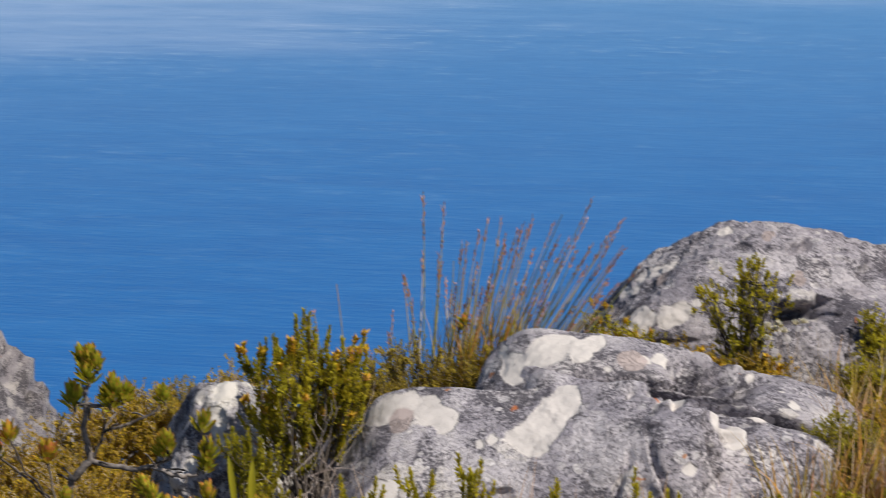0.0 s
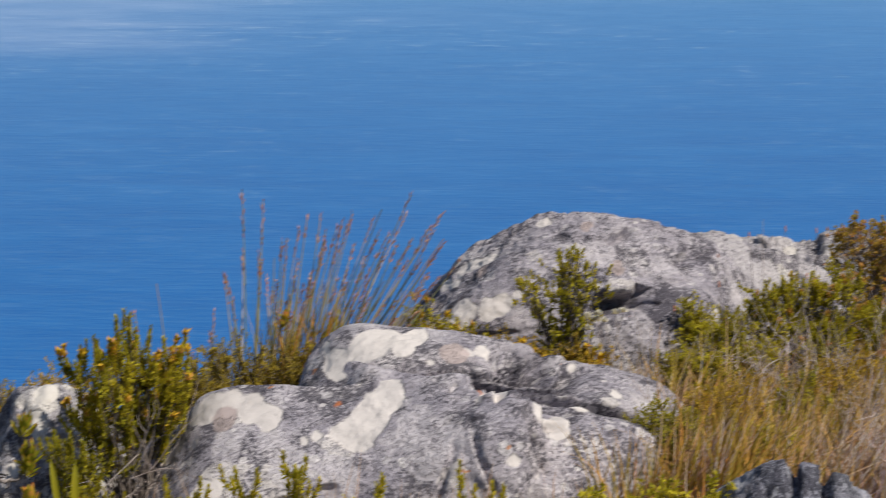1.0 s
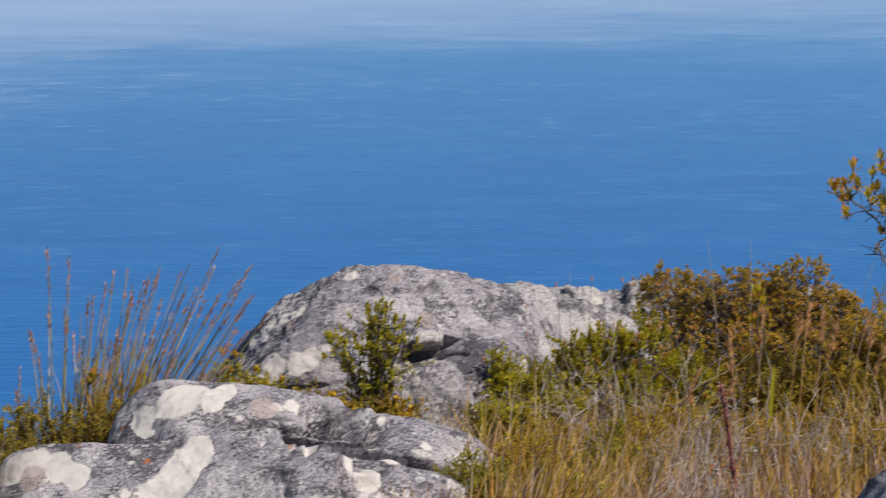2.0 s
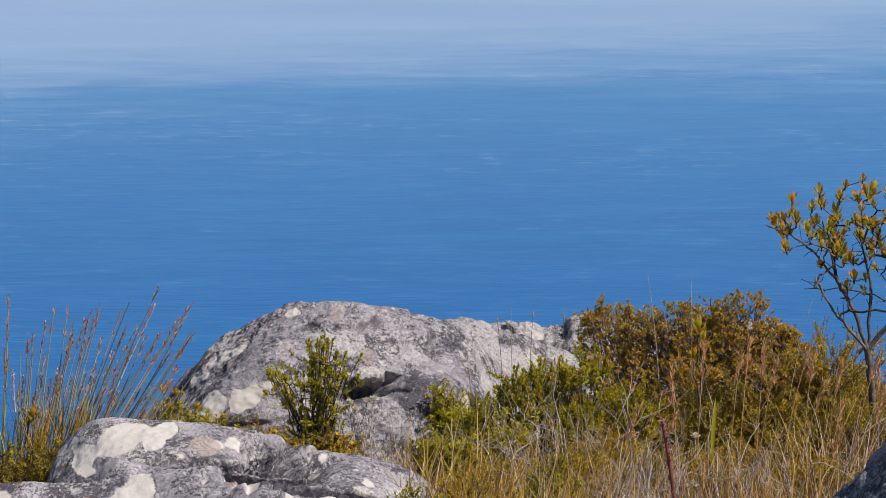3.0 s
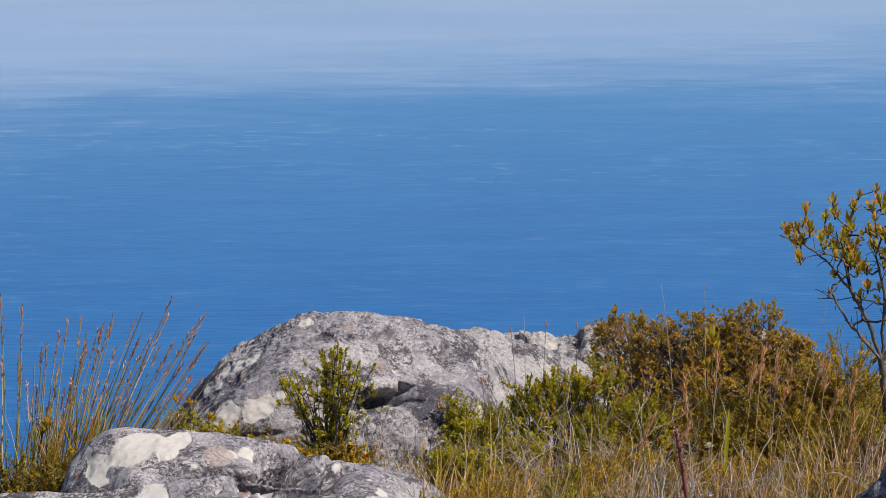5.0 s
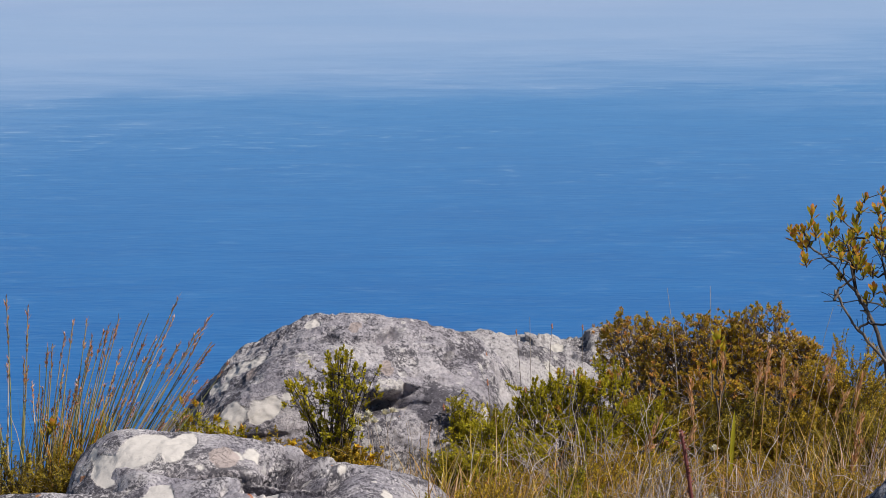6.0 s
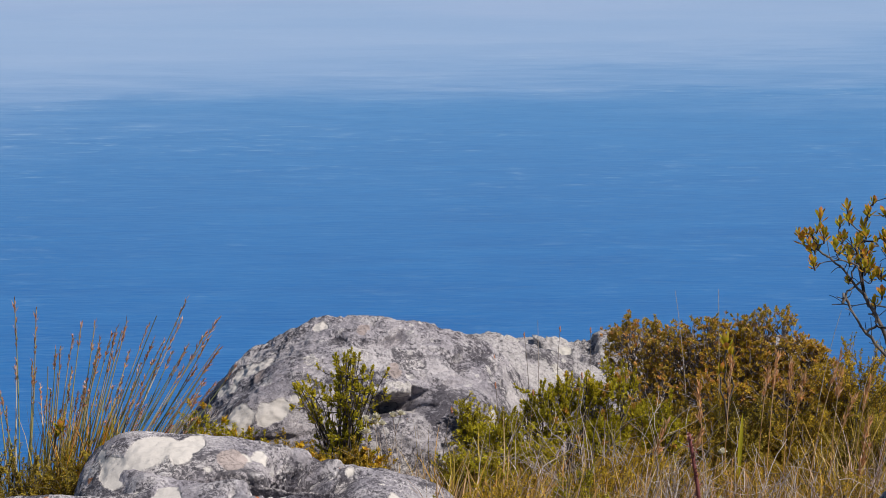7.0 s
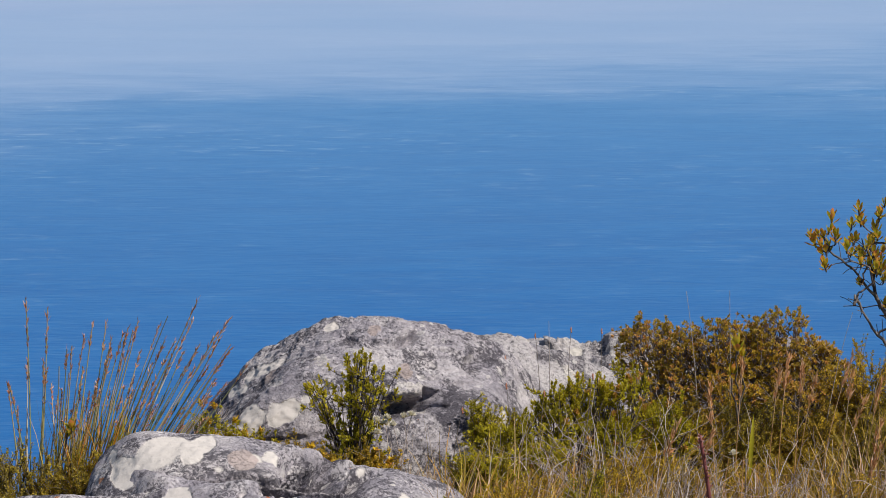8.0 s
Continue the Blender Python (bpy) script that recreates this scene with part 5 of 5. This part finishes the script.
grass_field("grass", STRAW, "dry straw-coloured grass between the shrubs", rng, 70, 7, (-0.10, 2.2), (5.6, 7.0), (0.10, 0.30), (0.004, 0.009), 0.32, 2.1, 0.03, clear_of_rocks, (0.15, 0.0))
grass_field("sedge", SEDGE, "olive and orange sedge between the shrubs", rng, 130, 13, (-0.10, 2.2), (5.6, 7.0), (0.10, 0.26), (0.004, 0.009), 0.28, 0.9, 0.026, clear_of_rocks, (0.18, 0.0))
grass_field("grass", FRESH, "thin upright yellow-green grass stems on the slope", rng, 110, 10, (-0.10, 2.2), (5.8, 7.2), (0.12, 0.30), (0.003, 0.0065), 0.16, 0.6, 0.022, clear_of_rocks, (0.12, 0.0))
grass_field("grass", DEAD_BLADE, "thin bleached grey-lilac grass stems between the shrubs", rng, 60, 6, (0.45, 2.2), (5.9, 7.1), (0.10, 0.28), (0.0026, 0.0055), 0.3, 1.4, 0.03, clear_of_rocks)
grass_field("grass", STRAW, "dry grass at the foot of the boulders", rng, 130, 12, (-2.6, 0.3), (5.3, 7.7), (0.08, 0.22), (0.002, 0.004), 0.3, 1.2, 0.03, clear_of_rocks)


for x0, x1, y0, y1, n, mat, text in ((0.62, 1.7, 6.3, 7.0, 62, FRESH, "dense upright olive-green grass stems"), (0.62, 1.7, 6.2, 6.95, 46, DEAD_BLADE, "dense upright bleached grass stems"),
                                     (0.75, 1.7, 6.2, 7.0, 36, RED_BLADE, "upright reddish-brown grass stems"), (0.05, 0.75, 6.2, 6.9, 24, RED_BLADE, "leaning reddish-brown grass stems"),
                                     (0.05, 0.8, 6.2, 6.9, 24, DEAD_BLADE, "leaning bleached grass stems")):
    grass_field("grass", mat, text, rng, n, 15, (x0, x1), (y0, y1), (0.12, 0.29), (0.0026, 0.0050), 0.16, 0.5, 0.026, clear_of_rocks, (0.08 if x0 > 0.5 else 0.3, 0.0))


def grass_tuft(x, y, count, length, slant, material, label, spread=0.05, width=(0.0027, 0.0060), lean=0.3, droop=1.3):
    px, py = x + rng.normal(size=count) * spread, y + rng.normal(size=count) * spread
    s = Shape()
    foot = np.array((x, y, float(ground_z(x, y))))
    v, f, a = blades(on_ground(px, py), rng, length, width, lean, droop, slant)
    s.add(v - foot, f, a)
    th = thing("grass_tuft", foot, label, "grass", "grass tufts")
    part("foliage", s.mesh("foliage", False), material, th)


# the large leaning tuft beside the front boulder, and others along the slope
for x, y, n, length, slant, mat in ((0.04, 6.25, 40, (0.12, 0.28), (0.28, 0.0), STRAW), (0.10, 6.30, 150, (0.14, 0.33), (0.34, 0.0), SEDGE), (0.20, 6.35, 80, (0.16, 0.34), (0.40, 0.0), FRESH), (0.16, 6.25, 110, (0.14, 0.30), (0.36, 0.0), SEDGE),
                                    (-0.06, 6.15, 60, (0.15, 0.34), (0.1, 0.0), SEDGE), (0.34, 6.5, 90, (0.18, 0.36), (0.3, 0.0), FRESH), (0.08, 6.9, 70, (0.14, 0.28), (0.1, 0.0), STRAW),
                                    (0.0, 7.05, 50, (0.14, 0.26), (-0.15, 0.0), STRAW), (1.15, 6.6, 130, (0.2, 0.4), (0.12, 0.0), SEDGE), (1.35, 6.5, 130, (0.22, 0.44), (0.2, 0.0), DEAD_BLADE),
                                    (0.95, 6.5, 110, (0.2, 0.36), (0.0, 0.0), SEDGE), (0.72, 6.3, 70, (0.14, 0.3), (0.05, 0.0), DEAD_BLADE), (1.25, 7.1, 110, (0.2, 0.38), (0.1, 0.0), STRAW),
                                    (1.30, 7.05, 50, (0.24, 0.46), (0.12, 0.0), DEAD_BLADE), (1.42, 7.0, 60, (0.24, 0.46), (0.2, 0.0), STRAW), (1.52, 7.05, 60, (0.24, 0.46), (0.1, 0.0), DEAD_BLADE), (1.20, 6.95, 60, (0.26, 0.48), (0.15, 0.0), FRESH),
                                    (1.45, 6.85, 70, (0.26, 0.5), (0.05, 0.0), SEDGE), (0.45, 6.75, 60, (0.16, 0.32), (0.15, 0.0), SEDGE), (0.62, 6.9, 40, (0.14, 0.30), (0.05, 0.0), STRAW), (0.30, 6.9, 55, (0.15, 0.32), (-0.05, 0.0), FRESH),
                                    (0.80, 6.95, 40, (0.16, 0.32), (0.1, 0.0), SEDGE), (0.52, 6.5, 50, (0.2, 0.36), (0.2, 0.0), SEDGE), (1.02, 7.05, 45, (0.18, 0.36), (0.12, 0.0), SEDGE), (0.18, 6.95, 45, (0.15, 0.32), (0.1, 0.0), SEDGE), (0.06, 7.35, 26, (0.12, 0.30), (0.05, 0.0), FRESH), (0.17, 7.4, 26, (0.12, 0.30), (0.0, 0.0), FRESH), (0.29, 7.45, 26, (0.12, 0.30), (0.06, 0.0), DEAD_BLADE),
                                    (-0.05, 7.25, 30, (0.14, 0.36), (0.1, 0.0), FRESH), (0.40, 7.35, 26, (0.12, 0.30), (0.1, 0.0), SEDGE), (0.12, 7.2, 35, (0.14, 0.34), (0.1, 0.0), STRAW),
                                    (0.55, 6.1, 90, (0.14, 0.30), (0.3, 0.0), DEAD_BLADE), (0.70, 6.15, 80, (0.14, 0.28), (0.1, 0.0), FRESH), (0.85, 6.2, 90, (0.16, 0.30), (0.15, 0.0), SEDGE), (1.0, 6.25, 90, (0.16, 0.32), (0.1, 0.0), DEAD_BLADE),
                                    (1.12, 6.3, 90, (0.16, 0.32), (0.2, 0.0), FRESH), (1.22, 6.2, 80, (0.16, 0.32), (0.1, 0.0), STRAW), (0.42, 6.2, 100, (0.16, 0.32), (0.4, 0.0), STRAW), (0.28, 6.15, 90, (0.14, 0.30), (0.35, 0.0), SEDGE),
                                    (0.62, 6.4, 80, (0.16, 0.28), (0.2, 0.0), DEAD_BLADE), (1.38, 6.2, 80, (0.16, 0.34), (0.1, 0.0), FRESH)):
    grass_tuft(x, y, n, length, slant, mat, {STRAW: "leaning tuft of dry yellow grass on the slope", SEDGE: "leaning tuft of olive and orange sedge", FRESH: "leaning tuft of thin yellow-green grass", DEAD_BLADE: "leaning tuft of bleached grey-lilac grass"}[mat], 0.06)


for x, y, n, mat in ((-1.12, 7.25, 50, SEDGE), (-1.06, 7.20, 44, BRIGHT), (-1.17, 7.20, 40, FRESH), (-1.09, 7.18, 40, ORANGE_BLADE), (-1.02, 7.2, 30, FRESH)):
    grass_tuft(x, y, n, (0.26, 0.50), (0.22, 0.0), mat, "short green and orange leaves at the foot of the reeds", 0.035, (0.004, 0.008), 0.2, 0.5)


# ---------------------------------------------------------------- dead twigs, plumes, flowers, single stems
def twig_lines(start, way, length, rng, depth, lines, radius):
    m = 6
    line = [np.asarray(start, float)]
    w = unit(way)
    for k in range(m - 1):
        w = unit(w + rng.normal(size=3) * 0.22 + (0, 0, 0.03))
        line.append(line[-1] + w * length / (m - 1))
    line = np.array(line)
    lines.append((line, np.linspace(radius, radius * 0.55, m)))
    if depth:
        for k in range(int(rng.integers(2, 4))):
            i = int(rng.integers(1, m - 1))
            twig_lines(line[i], unit(w + rng.normal(size=3) * 0.75), length * rng.uniform(0.45, 0.75), rng, depth - 1, lines, radius * 0.7)


def dead_brush(x, y, n, tall, label, spread):
    foot = np.array((x, y, float(ground_z(x, y)) - 0.01))
    lines, starts = [], []
    for k in range(n):
        start = (rng.normal() * spread, rng.normal() * spread, 0)
        starts.append(start)
        twig_lines(start, (rng.normal() * 0.5, rng.normal() * 0.4, 1.0), tall * rng.uniform(0.6, 1.1), rng, 2, lines, rng.uniform(0.0012, 0.0023))
    s = Shape()
    feet = np.array(sorted(starts)) + (0, 0, 0.004)
    s.tube(feet, np.full(len(feet), 0.0045), 5)
    for line, radii in lines:
        s.tube(line, radii, 4)
    th = thing("dead_shrub", foot, label, "dead shrub", "dead shrubs")
    part("wood", s.mesh("wood"), GREY_TWIG, th)


for x, y, n, tall in ((0.55, 6.25, 20, 0.2), (0.7, 6.4, 20, 0.2), (0.95, 6.65, 16, 0.24), (1.3, 6.3, 14, 0.22),
                      (0.45, 7.0, 10, 0.28), (0.55, 6.8, 12, 0.24), (0.66, 6.6, 14, 0.22), (0.78, 6.75, 12, 0.22), (0.60, 7.1, 9, 0.28),
                      (1.05, 6.9, 12, 0.26), (1.3, 6.8, 12, 0.26), (1.5, 7.0, 12, 0.28), (-1.32, 6.3, 8, 0.3), (-0.78, 7.75, 7, 0.26), (0.45, 7.4, 10, 0.32)):
    dead_brush(x, y, n, tall * 1.22, "bare dead shrub of pale grey twigs", 0.055)


def plume_stem(x, y, top, lean, length):
    """A grass stem with a loose russet plume."""
    foot = np.array((x, y, float(ground_z(x, y))))
    th = thing("plume_grass", foot, "tall grass stem with a loose russet plume", "grass", "plume grasses")
    tip = np.array((lean, rng.normal() * 0.03, top - foot[2]))
    path = curve(np.zeros(3), tip, np.array((lean * 0.15, 0, tip[2] * 0.55)), 10)
    s, h = Shape(), Shape()
    s.tube(path, np.linspace(0.0016, 0.0008, 10), 4)
    m = 46
    t = 1 - rng.uniform(0, length / max(tip[2], 0.1), m)
    at = np.stack([np.interp(t, np.linspace(0, 1, 10), path[:, c]) for c in range(3)], -1)
    way = unit(path[-1] - path[-3])
    w = unit(way + rng.normal(size=(m, 3)) * 0.28)
    h.scatter(NEEDLE, at + rng.normal(size=(m, 3)) * 0.003, leaf_frames(w, way + rng.normal(size=(m, 3)) * 0.3, rng.uniform(0.016, 0.032, m), 0.005))
    stem = part("stem", s.mesh("stem"), STRAW, th)
    part("plume", h.mesh("plume", False), PLUME, th)


for x, y, top, lean in ((0.96, 7.0, -0.09, 0.04), (1.01, 7.0, -0.10, 0.03), (0.94, 7.05, -0.12, 0.03), (1.02, 7.05, -0.135, 0.05), (1.12, 7.0, -0.18, 0.09), (0.84, 7.0, -0.10, 0.02),
                        (1.2, 6.95, -0.25, 0.06), (0.78, 6.9, -0.16, -0.02), (1.16, 7.1, -0.13, 0.02), (1.3, 6.9, -0.2, 0.07), (1.36, 7.0, -0.16, 0.0), (0.58, 6.8, -0.22, 0.08), (1.1, 7.15, -0.10, 0.1), (1.28, 7.05, -0.12, 0.1), (1.22, 7.1, -0.17, 0.06), (1.40, 7.0, -0.15, 0.05), (1.34, 6.95, -0.22, 0.1), (1.44, 7.05, -0.11, 0.08), (1.38, 6.9, -0.25, 0.04), (1.18, 6.85, -0.30, 0.05), (0.70, 6.85, -0.26, 0.06)):
    plume_stem(x, y, top, lean, 0.11)


def everlasting(x, y, z):
    foot = np.array((x, y, float(ground_z(x, y))))
    th = thing("everlasting_flower", foot, "white papery flower on a grey stem", "flower", "everlasting flowers")
    s = Shape()
    tip = np.array((rng.normal() * 0.02, rng.normal() * 0.02, z - foot[2]))
    path = curve(np.zeros(3), tip, np.array((0, 0, tip[2] * 0.6)), 7)
    s.tube(path, np.linspace(0.0018, 0.0012, 7), 4)
    part("stem", s.mesh("stem"), GREY_TWIG, th)
    head = Shape()
    n = 48
    a, t = rng.uniform(0, 2 * np.pi, n), np.radians(rng.uniform(5, 80, n))
    w = np.stack([np.cos(a) * np.sin(t), np.sin(a) * np.sin(t), np.cos(t)], -1)
    head.scatter(NEEDLE, np.tile(tip, (n, 1)), leaf_frames(w, np.tile((0.0, 0.0, 1.0), (n, 1)), rng.uniform(0.014, 0.021, n), 0.010))
    part("flower_head", head.mesh("flower_head", False), WHITE_PETAL, th)


for x, y, z in ((-0.202, 7.3, -0.345), (-0.159, 7.3, -0.365), (-0.134, 7.32, -0.335), (-0.185, 7.28, -0.375), (-0.117, 7.3, -0.36), (-0.145, 7.29, -0.345), (-0.10, 7.33, -0.34), (0.867, 7.25, -0.44), (0.80, 6.6, -0.40)):
    everlasting(x, y, z)


def crimson_stalk(x, y, top, lean):
    foot = np.array((x, y, float(ground_z(x, y))))
    th = thing("flower_stalk", foot, "withered crimson flower stalk set with small bracts", "flower stalk")
    tip = np.array((lean, 0, top - foot[2]))
    path = curve(np.zeros(3), tip, np.array((lean * 0.5 + 0.02, 0, tip[2] * 0.5)), 9)
    s = Shape()
    s.tube(path, np.linspace(0.0066, 0.0045, 9), 7)
    part("stalk", s.mesh("stalk"), RED_STEM, th)
    s = Shape()
    m = 70
    t = rng.uniform(0.3, 1.0, m)
    at = np.stack([np.interp(t, np.linspace(0, 1, 9), path[:, c]) for c in range(3)], -1)
    w = unit(rng.normal(size=(m, 3)) * (1, 1, 0.3) + (0, 0, 0.5))
    s.scatter(NEEDLE, at, leaf_frames(w, np.tile((0.0, 0.0, 1.0), (m, 1)), rng.uniform(0.013, 0.022, m), 0.010))
    part("bract_cover", s.mesh("bract_cover", False), RED_STEM, th)


crimson_stalk(0.72, 6.3, -0.115, -0.055)


def strap_leaf(x, y, top, width, lean, label):
    """A long pointed leaf that stands alone."""
    foot = np.array((x, y, float(ground_z(x, y))))
    s = Shape()
    h = top - foot[2]
    m = 17
    t = np.linspace(0, 1, m)
    half = width * 0.5 * np.clip(np.sin(np.pi * np.clip((t - 0.45) / 0.55, 0, 1)) ** 0.7, 0.12 * (1 - t), 1)
    mid = np.stack([lean * t ** 2, 0.02 * t, h * t], -1)
    verts = np.concatenate([mid - np.stack([half, 0 * t, 0 * t], -1), mid + np.stack([0 * t, half * 0.35, 0 * t], -1), mid + np.stack([half, 0 * t, 0 * t], -1)])
    i = np.arange(m - 1)
    faces = np.concatenate([np.stack([i, i + m, i + m + 1, i + 1], -1), np.stack([i + m, i + 2 * m, i + 2 * m + 1, i + m + 1], -1)])
    s.add(verts, faces, np.tile(t, 3))
    ob = part("strap_leaf", s.mesh("strap_leaf"), BRIGHT)
    ob.location = foot
    tagged(ob, label, "leaf", "strap leaves")


strap_leaf(-1.485, 5.9, -0.365, 0.018, -0.025, "long pointed green leaf standing in the grass")
strap_leaf(-1.455, 5.92, -0.38, 0.020, 0.004, "long pointed green leaf standing in the grass")
strap_leaf(0.878, 6.95, -0.235, 0.012, 0.012, "long pointed yellow leaf standing in the grass")


def lone_stem(x, y, top, lean, bark, head):
    foot = np.array((x, y, float(ground_z(x, y))))
    th = thing("dry_stem", foot, "thin dry stem with a dark seed tip" if head else "thin pale dry grass stem", "stem", "dry stems")
    tip = np.array((lean, rng.normal() * 0.02, top - foot[2]))
    path = curve(np.zeros(3), tip, np.array((lean * 0.3, 0, tip[2] * 0.6)), 8)
    s = Shape()
    s.tube(path, np.linspace(0.0016, 0.0007, 8), 4)
    part("stem", s.mesh("stem"), bark, th)
    if head:
        s = Shape()
        spots = [(0.0, 0.0, -0.016), (0.001, 0.0, -0.012), (0.0, 0.001, -0.008), (-0.001, 0.0, -0.003), (0.0, 0.0, 0.002), (0.0, 0.0, 0.006)]
        s.tube(tip + np.array(spots), (0.0012, 0.0030, 0.0022, 0.0033, 0.0020, 0.0006), 6)
        part("seed_head", s.mesh("seed_head", False), SPIKE, th)


for x, y, top, lean, head in ((0.365, 8.25, -0.245, -0.01, False), (0.41, 8.2, -0.27, 0.02, True), (0.53, 8.2, -0.265, 0.0, True), (0.34, 8.2, -0.29, -0.03, True), (0.30, 7.7, -0.36, 0.02, True),
                              (0.22, 7.7, -0.33, -0.02, True), (0.45, 7.8, -0.33, 0.03, True), (0.88, 8.3, -0.155, -0.06, False), (1.27, 8.2, -0.21, 0.10, False), (0.98, 8.3, -0.16, -0.01, False),
                              (-0.80, 8.0, -0.45, -0.04, False), (-0.74, 8.0, -0.455, 0.01, False), (-0.93, 7.4, -0.44, 0.05, True), (1.36, 8.0, -0.22, 0.12, False), (0.02, 7.5, -0.36, 0.04, True), (-0.02, 7.45, -0.40, -0.03, False)):
    lone_stem(x, y, top, lean, TWIG if head else GREY_TWIG, head)
